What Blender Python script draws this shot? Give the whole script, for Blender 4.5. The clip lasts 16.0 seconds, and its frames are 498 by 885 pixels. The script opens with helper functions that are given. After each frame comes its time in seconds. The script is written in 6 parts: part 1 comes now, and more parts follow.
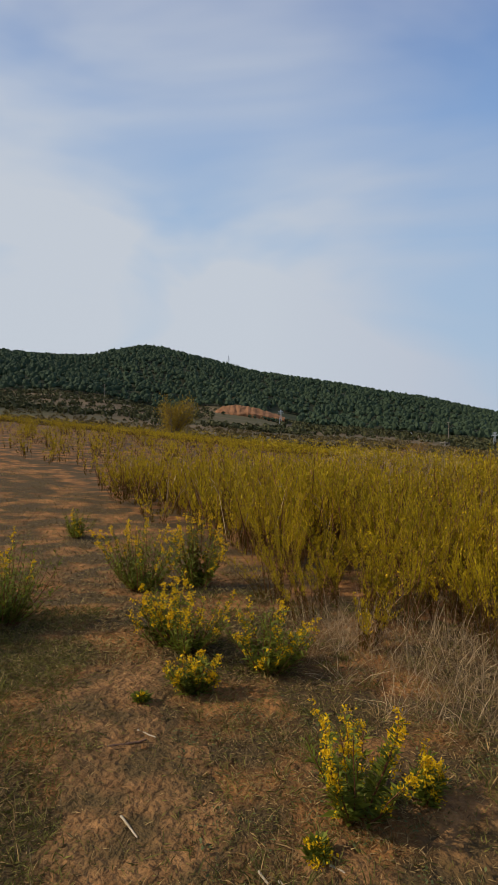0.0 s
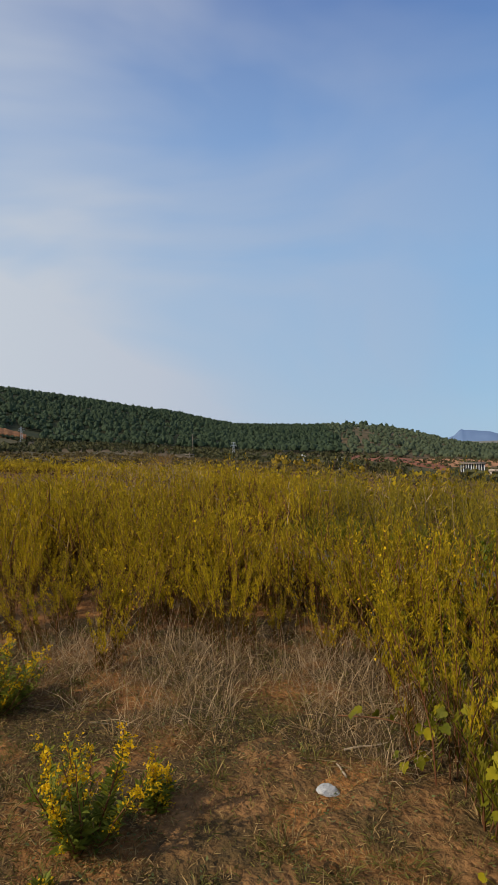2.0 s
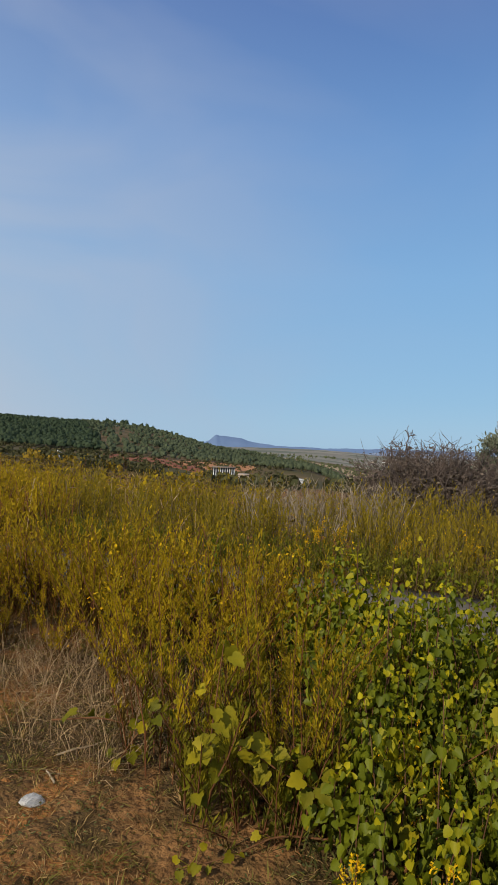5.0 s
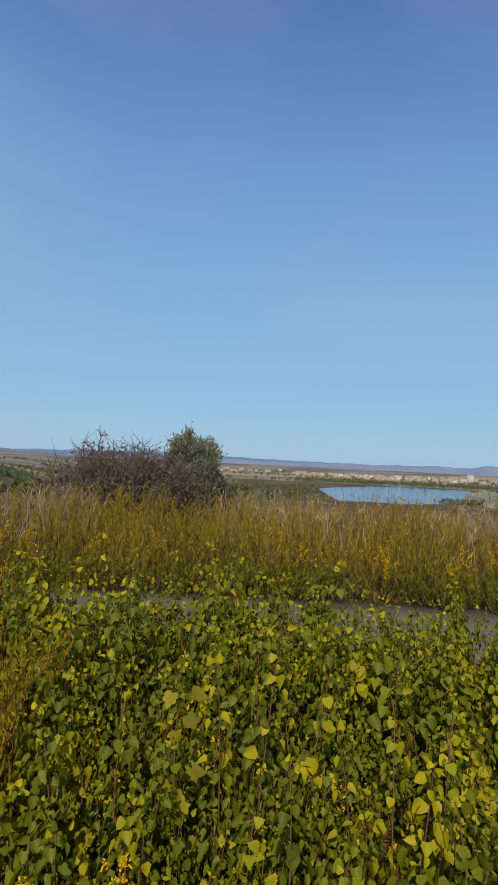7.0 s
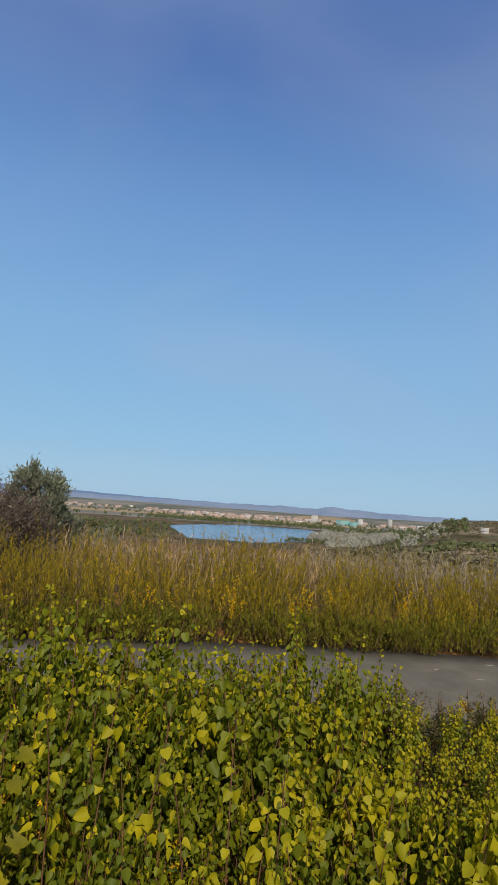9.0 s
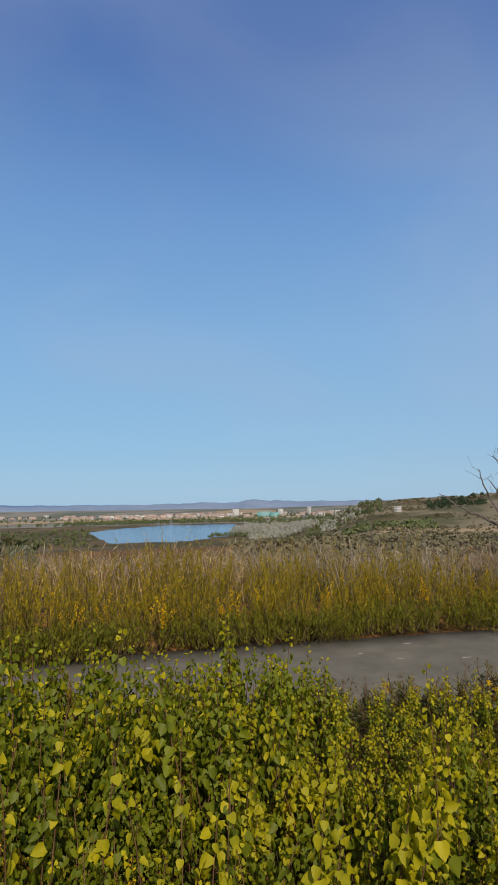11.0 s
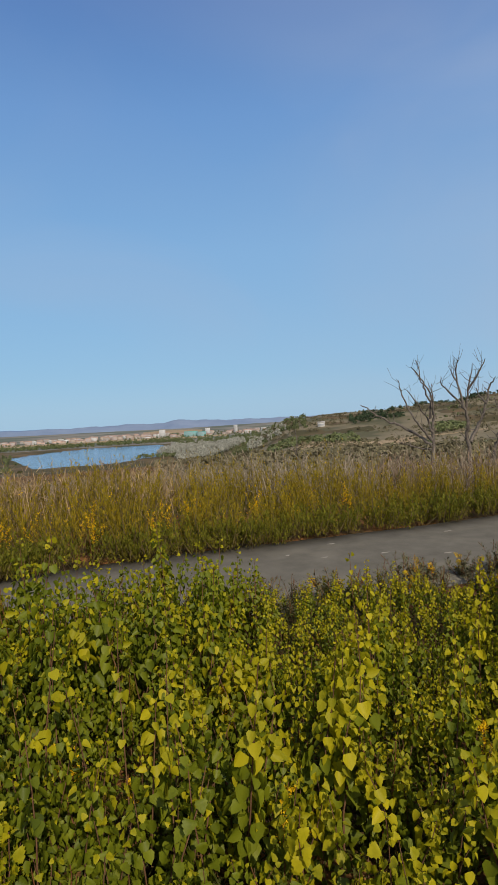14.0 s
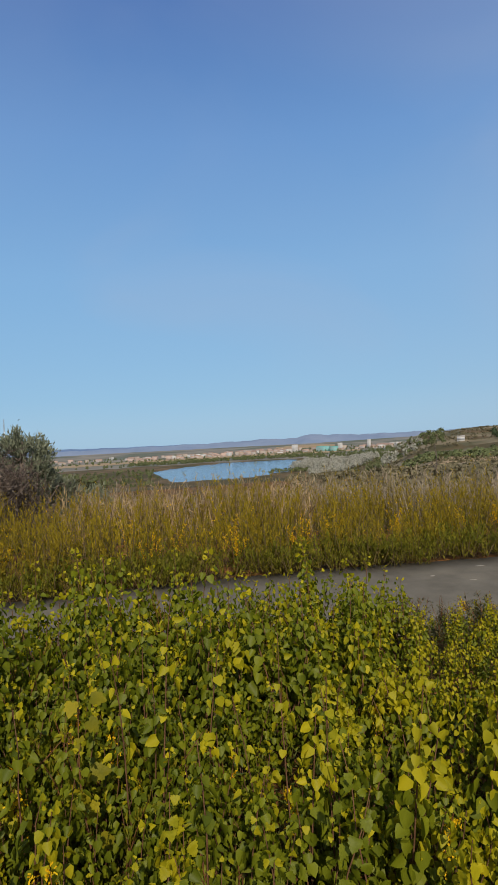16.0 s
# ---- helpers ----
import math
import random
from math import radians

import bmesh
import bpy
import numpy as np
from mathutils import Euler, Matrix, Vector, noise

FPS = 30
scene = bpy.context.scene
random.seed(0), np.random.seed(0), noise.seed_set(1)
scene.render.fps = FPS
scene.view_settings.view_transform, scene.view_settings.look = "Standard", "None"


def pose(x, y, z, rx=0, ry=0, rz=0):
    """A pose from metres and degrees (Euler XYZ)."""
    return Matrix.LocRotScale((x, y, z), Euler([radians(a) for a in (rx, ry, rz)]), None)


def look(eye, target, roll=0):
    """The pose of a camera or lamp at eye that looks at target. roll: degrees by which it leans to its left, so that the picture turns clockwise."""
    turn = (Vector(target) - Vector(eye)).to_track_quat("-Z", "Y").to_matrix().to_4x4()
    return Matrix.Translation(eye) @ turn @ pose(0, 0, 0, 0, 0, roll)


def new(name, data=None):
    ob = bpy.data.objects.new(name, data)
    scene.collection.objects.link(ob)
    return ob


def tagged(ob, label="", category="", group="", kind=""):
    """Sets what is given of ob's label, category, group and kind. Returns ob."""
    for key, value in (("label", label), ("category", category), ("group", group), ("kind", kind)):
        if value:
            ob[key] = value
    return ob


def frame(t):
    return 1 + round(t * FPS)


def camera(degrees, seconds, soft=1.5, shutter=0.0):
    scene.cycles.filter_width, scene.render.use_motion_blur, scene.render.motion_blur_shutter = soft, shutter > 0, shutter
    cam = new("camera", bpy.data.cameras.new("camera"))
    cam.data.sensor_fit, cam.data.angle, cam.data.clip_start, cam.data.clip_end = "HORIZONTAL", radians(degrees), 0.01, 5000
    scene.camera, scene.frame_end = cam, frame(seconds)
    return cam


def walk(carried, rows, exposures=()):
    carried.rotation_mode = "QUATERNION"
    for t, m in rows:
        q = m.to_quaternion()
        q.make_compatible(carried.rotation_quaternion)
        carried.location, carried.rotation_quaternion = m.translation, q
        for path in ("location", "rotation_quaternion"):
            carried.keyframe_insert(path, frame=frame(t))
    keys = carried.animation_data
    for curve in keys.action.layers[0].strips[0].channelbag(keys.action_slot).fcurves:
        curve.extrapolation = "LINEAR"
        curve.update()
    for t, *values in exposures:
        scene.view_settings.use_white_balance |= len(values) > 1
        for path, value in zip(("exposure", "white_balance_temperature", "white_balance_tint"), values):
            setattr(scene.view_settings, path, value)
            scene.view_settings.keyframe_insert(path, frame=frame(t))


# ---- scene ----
cam = camera(45.34, 16.0, soft=1.3)
# seconds, heading clockwise from +y, pitch, roll, eye x, y, z
PATH = (
    (0.0, 0.01, -1.30, 1.11, 0.000, 0.000, 1.600),
    (0.5, 5.37, -1.33, 0.20, 0.028, -0.015, 1.616),
    (1.0, 11.94, -0.85, -1.39, 0.072, -0.029, 1.620),
    (1.5, 16.75, 0.43, -1.88, 0.106, -0.042, 1.613),
    (2.0, 23.86, 0.11, -1.04, 0.133, -0.049, 1.611),
    (2.5, 30.58, -0.15, 0.91, 0.142, -0.080, 1.598),
    (3.0, 29.80, -4.11, 1.54, 0.163, -0.078, 1.594),
    (3.2, 30.47, -4.76, 0.55, 0.188, -0.098, 1.596),
    (5.3, 49.77, 1.27, 2.02, 0.257, -0.104, 1.597),
    (5.5, 52.00, 1.51, 1.37, 0.262, -0.105, 1.589),
    (6.0, 59.28, 1.18, 2.36, 0.273, -0.119, 1.584),
    (6.5, 66.16, 0.82, 2.56, 0.283, -0.121, 1.584),
    (7.0, 75.32, 1.67, 2.51, 0.313, -0.133, 1.580),
    (7.5, 82.44, 1.98, 2.32, 0.314, -0.137, 1.587),
    (8.0, 83.88, 6.06, 1.44, 0.318, -0.141, 1.594),
    (8.5, 86.88, 6.39, 2.21, 0.309, -0.146, 1.597),
    (8.7, 87.93, 6.31, 3.28, 0.312, -0.146, 1.597),
    (10.8, 96.19, 5.13, 0.43, 0.141, -0.090, 1.733),
    (11.0, 97.18, 5.83, -1.01, 0.123, -0.116, 1.730),
    (11.5, 101.74, 5.19, -1.10, 0.087, -0.145, 1.714),
    (12.0, 106.14, 3.47, -0.96, 0.067, -0.149, 1.702),
    (12.5, 107.91, 2.09, -0.89, 0.065, -0.133, 1.696),
    (13.0, 109.50, 0.04, -2.38, 0.068, -0.149, 1.679),
    (13.5, 107.76, -2.20, -2.20, 0.131, -0.135, 1.656),
    (14.0, 104.01, -2.17, -2.91, 0.156, -0.116, 1.645),
    (14.5, 102.53, -2.41, -3.86, 0.138, -0.109, 1.652),
    (15.0, 100.06, -1.72, -4.28, 0.141, -0.088, 1.652),
    (15.5, 95.83, -0.89, -4.15, 0.117, -0.053, 1.669),
    (16.0, 91.44, -0.08, -3.16, 0.126, -0.015, 1.661),
)


def heading(az, el):
    a, e = radians(az), radians(el)
    return Vector((math.sin(a) * math.cos(e), math.cos(a) * math.cos(e), math.sin(e)))


EXPOSURES = ((0.0, 0.0), (16.0, 0.0))
walk(cam, [(t, look((x, y, z), Vector((x, y, z)) + heading(az, el), roll)) for t, az, el, roll, x, y, z in PATH], EXPOSURES)

# ---- sky and sun ----
SUN_AZ, SUN_EL = -95.0, 36.0
to_sun = heading(SUN_AZ, SUN_EL)
sun = new("sun", bpy.data.lights.new("sun", "SUN"))
sun.data.energy, sun.data.angle, sun.data.color = 3.6, radians(0.6), (1.0, 0.90, 0.75)
sun.matrix_world = look((0, 0, 50), Vector((0, 0, 50)) - to_sun)

world = bpy.data.worlds.new("world")
scene.world = world
world.use_nodes = True
wn, wl = world.node_tree.nodes, world.node_tree.links
wn.clear()
w_out, w_bg = wn.new("ShaderNodeOutputWorld"), wn.new("ShaderNodeBackground")
w_sky = wn.new("ShaderNodeTexSky")
w_sky.sky_type, w_sky.sun_disc = "NISHITA", False
w_sky.sun_elevation, w_sky.sun_rotation = radians(SUN_EL), radians(SUN_AZ)
w_sky.air_density, w_sky.dust_density, w_sky.ozone_density = 1.0, 0.6, 2.0
w_bg.inputs["Strength"].default_value = 1.0
w_co = wn.new("ShaderNodeTexCoord")


def w_math(op, a, b=None):
    n = wn.new("ShaderNodeMath")
    n.operation = op
    for i, s in enumerate((a, b)):
        if isinstance(s, (int, float)):
            n.inputs[i].default_value = s
        elif s is not None:
            wl.new(s, n.inputs[i])
    return n.outputs[0]


def w_range(src, a, b, c, d):
    n = wn.new("ShaderNodeMapRange")
    for k, q in enumerate((a, b, c, d)):
        n.inputs[k + 1].default_value = q
    wl.new(src, n.inputs[0])
    return n.outputs[0]


def w_blend(fac, a, b):
    n = wn.new("ShaderNodeMix")
    n.data_type = "RGBA"
    for k, q in (("Factor", fac), ("A", a), ("B", b)):
        if isinstance(q, (tuple, float)):
            n.inputs[k].default_value = q
        else:
            wl.new(q, n.inputs[k])
    return n.outputs["Result"]


w_xyz = wn.new("ShaderNodeSeparateXYZ")
wl.new(w_co.outputs["Generated"], w_xyz.inputs[0])
# clear sky: the physical sky blended with the deep blue of a dry autumn day
w_scale = wn.new("ShaderNodeVectorMath")
w_scale.operation = "SCALE"
w_scale.inputs["Scale"].default_value = 0.1
wl.new(w_sky.outputs[0], w_scale.inputs[0])
w_ramp = wn.new("ShaderNodeValToRGB")
for k, (p, c) in enumerate(((0.0, (0.33, 0.54, 0.74)), (0.08, (0.27, 0.50, 0.735)), (0.27, (0.215, 0.44, 0.735)), (0.45, (0.14, 0.32, 0.65)), (0.62, (0.06, 0.165, 0.46)), (1.0, (0.03, 0.09, 0.31)))):
    e = w_ramp.color_ramp.elements[k] if k < 2 else w_ramp.color_ramp.elements.new(p)
    e.position, e.color = p, (*c, 1)
wl.new(w_xyz.outputs["Z"], w_ramp.inputs[0])
w_clear = w_blend(0.88, w_scale.outputs[0], w_ramp.outputs[0])
# thin high cloud, thicker on the sun's side of the sky
w_dot = wn.new("ShaderNodeVectorMath")
w_dot.operation = "DOT_PRODUCT"
w_dot.inputs[1].default_value = (math.sin(radians(SUN_AZ)), math.cos(radians(SUN_AZ)), 0.0)
wl.new(w_co.outputs["Generated"], w_dot.inputs[0])
w_map = wn.new("ShaderNodeMapping")
w_map.inputs["Scale"].default_value = (1.0, 1.2, 2.6)
w_map.inputs["Rotation"].default_value = (0.3, 0.2, 0.4)
wl.new(w_co.outputs["Generated"], w_map.inputs[0])
w_noise = wn.new("ShaderNodeTexNoise")
w_noise.inputs["Scale"].default_value, w_noise.inputs["Detail"].default_value, w_noise.inputs["Roughness"].default_value = 1.7, 4.0, 0.45
w_noise.inputs["Distortion"].default_value = 0.6
wl.new(w_map.outputs[0], w_noise.inputs["Vector"])
w_side = w_range(w_dot.outputs["Value"], -0.95, -0.12, 0.04, 1.0)
w_high = w_range(w_xyz.outputs["Z"], 0.2, 0.7, 1.0, 0.5)
w_patch = w_range(w_noise.outputs["Fac"], 0.38, 0.62, 0.45, 1.25)
w_veil = w_math("MINIMUM", w_math("MULTIPLY", w_math("MULTIPLY", w_side, w_high), w_patch), 0.93)
w_wisp = w_math("MULTIPLY", w_range(w_noise.outputs["Fac"], 0.48, 0.75, 0.0, 0.20), w_range(w_xyz.outputs["Z"], 0.02, 0.2, 0.3, 1.0))
w_all = w_math("MAXIMUM", w_veil, w_wisp)
# the veil is white near the sun and blue-grey away from it
w_white = w_blend(w_range(w_dot.outputs["Value"], -0.75, -0.1, 0.0, 1.0), (0.43, 0.47, 0.585, 1), (0.565, 0.603, 0.66, 1))
wl.new(w_blend(w_all, w_clear, w_white), w_bg.inputs["Color"])
wl.new(w_bg.outputs[0], w_out.inputs[0])


# ---- materials ----
def material(name, low, high, scale=8.0, rough=0.85, bump=0.3, bump_scale=60.0, through_light=0.0, island=0.0, obj_random=0.0, metal=0.0, gloss=0.15, third=None, third_scale=1.3, third_band=(0.5, 0.65)):
    """Two colours mixed by noise at one scale, shifted piece by piece, with relief at a second scale; third: a colour in larger patches."""
    m = bpy.data.materials.new(name)
    m.use_nodes = True
    n, l = m.node_tree.nodes, m.node_tree.links
    n.clear()
    out, b = n.new("ShaderNodeOutputMaterial"), n.new("ShaderNodeBsdfPrincipled")
    co = n.new("ShaderNodeTexCoord")
    b.inputs["Roughness"].default_value, b.inputs["Metallic"].default_value = rough, metal
    b.inputs["Specular IOR Level"].default_value = gloss
    nz = n.new("ShaderNodeTexNoise")
    nz.inputs["Scale"].default_value, nz.inputs["Detail"].default_value, nz.inputs["Roughness"].default_value = scale, 6, 0.62
    l.new(co.outputs["Object"], nz.inputs["Vector"])
    spread = n.new("ShaderNodeMapRange")
    spread.inputs["From Min"].default_value, spread.inputs["From Max"].default_value = 0.3, 0.7
    l.new(nz.outputs["Fac"], spread.inputs[0])
    fac = spread.outputs[0]
    for share, node, socket in ((island, "ShaderNodeNewGeometry", "Random Per Island"), (obj_random, "ShaderNodeObjectInfo", "Random")):
        if share:
            src = n.new(node)
            mx = n.new("ShaderNodeMix")
            mx.inputs["Factor"].default_value = share
            l.new(fac, mx.inputs["A"])
            l.new(src.outputs[socket], mx.inputs["B"])
            fac = mx.outputs["Result"]
    mix = n.new("ShaderNodeMix")
    mix.data_type = "RGBA"
    mix.inputs["A"].default_value, mix.inputs["B"].default_value = (*low, 1), (*high, 1)
    l.new(fac, mix.inputs["Factor"])
    colour = mix.outputs["Result"]
    if third:
        nz3 = n.new("ShaderNodeTexNoise")
        nz3.inputs["Scale"].default_value, nz3.inputs["Detail"].default_value = third_scale, 4
        l.new(co.outputs["Object"], nz3.inputs["Vector"])
        r3 = n.new("ShaderNodeMapRange")
        r3.inputs["From Min"].default_value, r3.inputs["From Max"].default_value = third_band
        l.new(nz3.outputs["Fac"], r3.inputs[0])
        mix3 = n.new("ShaderNodeMix")
        mix3.data_type = "RGBA"
        mix3.inputs["B"].default_value = (*third, 1)
        l.new(r3.outputs[0], mix3.inputs["Factor"])
        l.new(colour, mix3.inputs["A"])
        colour = mix3.outputs["Result"]
    l.new(colour, b.inputs["Base Color"])
    if bump:
        nb, bp = n.new("ShaderNodeTexNoise"), n.new("ShaderNodeBump")
        nb.inputs["Scale"].default_value, nb.inputs["Detail"].default_value = bump_scale, 5
        l.new(co.outputs["Object"], nb.inputs["Vector"])
        bp.inputs["Strength"].default_value, bp.inputs["Distance"].default_value = bump, 1.2 / bump_scale
        l.new(nb.outputs["Fac"], bp.inputs["Height"])
        l.new(bp.outputs["Normal"], b.inputs["Normal"])
    last = b.outputs[0]
    if through_light:
        tr, ms = n.new("ShaderNodeBsdfTranslucent"), n.new("ShaderNodeMixShader")
        l.new(colour, tr.inputs["Color"])
        ms.inputs["Fac"].default_value = through_light
        l.new(last, ms.inputs[1])
        l.new(tr.outputs[0], ms.inputs[2])
        last = ms.outputs[0]
    l.new(last, out.inputs[0])
    return m


M_leaf = material("goldenrod_leaf", (0.13, 0.106, 0.006), (0.64, 0.43, 0.010), 2.0, 0.8, 0, island=0.28, obj_random=0.42, through_light=0.30)
M_leaf_far = material("goldenrod_leaf_far", (0.15, 0.115, 0.008), (0.60, 0.40, 0.012), 0.8, 0.85, 0, island=0.35, through_light=0.30)
M_bank = material("bank_leaf", (0.105, 0.085, 0.010), (0.43, 0.31, 0.020), 1.1, 0.85, 0, island=0.38, through_light=0.28)
M_bank_stem = material("bank_stem", (0.075, 0.055, 0.02), (0.18, 0.13, 0.05), 12, 0.8, 0)
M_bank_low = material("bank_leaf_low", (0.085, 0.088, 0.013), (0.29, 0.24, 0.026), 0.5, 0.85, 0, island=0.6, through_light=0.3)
# Low leaves: withered red-brown, darkened further to stand for shade inside the clump.
M_leaf_dry_shade = material("goldenrod_leaf_dry_shade", (0.046, 0.026, 0.006), (0.175, 0.105, 0.012), 3, 0.8, 0, island=0.7, through_light=0.3)
M_stem = material("goldenrod_stem", (0.10, 0.035, 0.014), (0.23, 0.10, 0.04), 12, 0.8, 0)
M_green = material("herb_leaf", (0.075, 0.100, 0.012), (0.27, 0.275, 0.030), 4, 0.6, 0, island=0.7, through_light=0.35)
M_flower = material("flower_yellow", (0.68, 0.38, 0.004), (0.86, 0.57, 0.012), 10, 0.7, 0, island=0.8, through_light=0.3)
M_poplar = material("poplar_leaf", (0.120, 0.145, 0.006), (0.57, 0.46, 0.010), 1.3, 0.55, 0.1, 120, island=0.5, obj_random=0.3, through_light=0.30, gloss=0.2)
M_poplar_low = material("poplar_leaf_green", (0.046, 0.070, 0.005), (0.225, 0.238, 0.010), 1.6, 0.5, 0.1, 120, island=0.5, obj_random=0.3, through_light=0.26, gloss=0.2)
M_twig = material("poplar_twig", (0.085, 0.04, 0.02), (0.19, 0.10, 0.05), 20, 0.7, 0.2)
M_straw = material("dry_straw", (0.11, 0.062, 0.029), (0.56, 0.40, 0.215), 5, 0.85, 0, island=0.8, through_light=0.15)
M_straw_grey = material("dry_straw_grey", (0.15, 0.115, 0.075), (0.40, 0.33, 0.24), 0.5, 0.85, 0, island=0.8)
M_soil = material("soil", (0.135, 0.056, 0.016), (0.46, 0.205, 0.062), 4.0, 0.95, 0.9, 30, third=(0.090, 0.056, 0.022), third_scale=1.6, third_band=(0.38, 0.54))
M_road = material("asphalt", (0.128, 0.114, 0.088), (0.180, 0.160, 0.124), 3.0, 0.97, 0.3, 180, third=(0.215, 0.188, 0.142), third_scale=1.1, third_band=(0.55, 0.8), gloss=0.05)
M_bark = material("dead_bark", (0.075, 0.063, 0.052), (0.21, 0.175, 0.145), 14, 0.9, 0.6, 40)
M_twig_dark = material("bramble_twig", (0.07, 0.05, 0.04), (0.20, 0.155, 0.125), 3, 0.9, 0, island=0.5)
M_olive = material("olive_leaf", (0.085, 0.10, 0.058), (0.27, 0.285, 0.19), 2, 0.55, 0, island=0.7, through_light=0.15)
M_pine = material("pine_needles", (0.021, 0.036, 0.018), (0.053, 0.075, 0.036), 0.012, 0.8, 0, island=0.45)
# Pine green paled and greyed: haze over the farther spur put into colour.
M_spur = material("hazed_spur_leaves", (0.035, 0.050, 0.028), (0.095, 0.112, 0.058), 0.012, 0.85, 0, island=0.5)
M_scrub = material("scrub", (0.034, 0.040, 0.015), (0.105, 0.095, 0.038), 0.02, 0.85, 0, island=0.6)
M_silver = material("silver_poplar", (0.19, 0.19, 0.15), (0.42, 0.41, 0.345), 0.03, 0.85, 0, island=0.6)
M_grove = material("green_grove", (0.06, 0.08, 0.032), (0.17, 0.185, 0.08), 0.02, 0.85, 0, island=0.6)
M_autumn = material("autumn_leaves", (0.20, 0.13, 0.018), (0.42, 0.28, 0.03), 0.2, 0.8, 0, island=0.6, through_light=0.2)


# ---- geometry helpers ----
class Geo:
    """Vertices and faces gathered as arrays, with a material slot for each batch of faces."""

    def __init__(self):
        self.v, self.f, self.n = [], [], 0

    def add(self, v, f, slot=0):
        v, f = np.asarray(v, float).reshape(-1, 3), np.asarray(f, int)
        if len(f):
            self.v.append(v)
            self.f.append((f + self.n, slot))
            self.n += len(v)

    def verts(self):
        return np.concatenate(self.v) if self.v else np.zeros((0, 3))

    def scatter(self, other, turns, places, size=None):
        """Adds a copy of other for each turn (k, 3, 3) and place (k, 3)."""
        v = other.verts()
        k = len(places)
        if not k:
            return
        w = np.einsum("kij,nj->kni", turns, v)
        if size is not None:
            w = w * np.asarray(size).reshape(k, 1, -1)
        w = w + np.asarray(places)[:, None, :]
        start = self.n
        self.v.append(w.reshape(-1, 3))
        for f, slot in other.f:
            g = f[None] + (np.arange(k) * len(v))[:, None, None] + start
            self.f.append((g.reshape(-1, f.shape[1]), slot))
        self.n += k * len(v)

    def only(self, slot):
        """The faces of one slot, alone."""
        g = Geo()
        v = self.verts()
        for f, s in self.f:
            if s == slot:
                used, back = np.unique(f, return_inverse=True)
                g.add(v[used], back.reshape(f.shape))
        return g

    def mesh(self, name, mats, smooth=False):
        me = bpy.data.meshes.new(name)
        v = self.verts()
        me.vertices.add(len(v))
        me.vertices.foreach_set("co", v.ravel().astype(np.float32))
        loops = np.concatenate([f.ravel() for f, _ in self.f])
        sizes = np.concatenate([np.full(len(f), f.shape[1]) for f, _ in self.f])
        slots = np.concatenate([np.full(len(f), s) for f, s in self.f])
        me.loops.add(len(loops))
        me.loops.foreach_set("vertex_index", loops.astype(np.int32))
        me.polygons.add(len(sizes))
        me.polygons.foreach_set("loop_start", np.concatenate(([0], np.cumsum(sizes)[:-1])).astype(np.int32))
        me.polygons.foreach_set("material_index", slots.astype(np.int32))
        if smooth:
            me.polygons.foreach_set("use_smooth", np.ones(len(sizes), bool))
        for m in mats:
            me.materials.append(m)
        me.update(calc_edges=True)
        me.validate()
        return me


def part(name, geo, mat, parent=None, label="", smooth=False):
    """Links a Geo as one mesh object, under a thing or a part."""
    ob = new(name, geo if isinstance(geo, bpy.types.Mesh) else geo.mesh(name, mat if isinstance(mat, (list, tuple)) else [mat], smooth))
    if parent:
        ob.parent = parent
    return tagged(ob, label)


def thing(name, place=(0, 0, 0), label="", category="", group="", kind=""):
    ob = new(name)
    ob.empty_display_size = 0.1
    ob.location = place
    return tagged(ob, label, category, group, kind)


def unit(a):
    return a / np.maximum(np.linalg.norm(a, axis=-1, keepdims=True), 1e-9)


def turns_z(rng, k, lean=0.0):
    """Random turns about the upright, with a lean of up to so many radians."""
    a, t, b = rng.uniform(0, 2 * np.pi, k), rng.uniform(0, 1, k) ** 0.7 * lean, rng.uniform(0, 2 * np.pi, k)
    rz = np.zeros((k, 3, 3))
    rz[:, 0, 0], rz[:, 0, 1], rz[:, 1, 0], rz[:, 1, 1], rz[:, 2, 2] = np.cos(a), -np.sin(a), np.sin(a), np.cos(a), 1
    ax = np.stack([np.cos(b), np.sin(b), 0 * b], -1)
    kx = np.zeros((k, 3, 3))
    kx[:, 0, 2], kx[:, 1, 2], kx[:, 2, 0], kx[:, 2, 1] = ax[:, 1], -ax[:, 0], -ax[:, 1], ax[:, 0]
    rot = np.eye(3)[None] + np.sin(t)[:, None, None] * kx + (1 - np.cos(t))[:, None, None] * (kx @ kx)
    return rot @ rz


def blades(base, way, side, length, width, droop=0.0, mid=0.45):
    """Leaf blades: a folded diamond for each base, way and side."""
    way, side = unit(way), unit(side)
    length, width = np.asarray(length)[:, None], np.asarray(width)[:, None]
    m = base + way * length * mid
    tip = base + way * length
    tip[:, 2] -= droop * length[:, 0]
    v = np.stack([base, m + side * width / 2, tip, m - side * width / 2], 1).reshape(-1, 3)
    return v, np.arange(len(base) * 4).reshape(-1, 4)


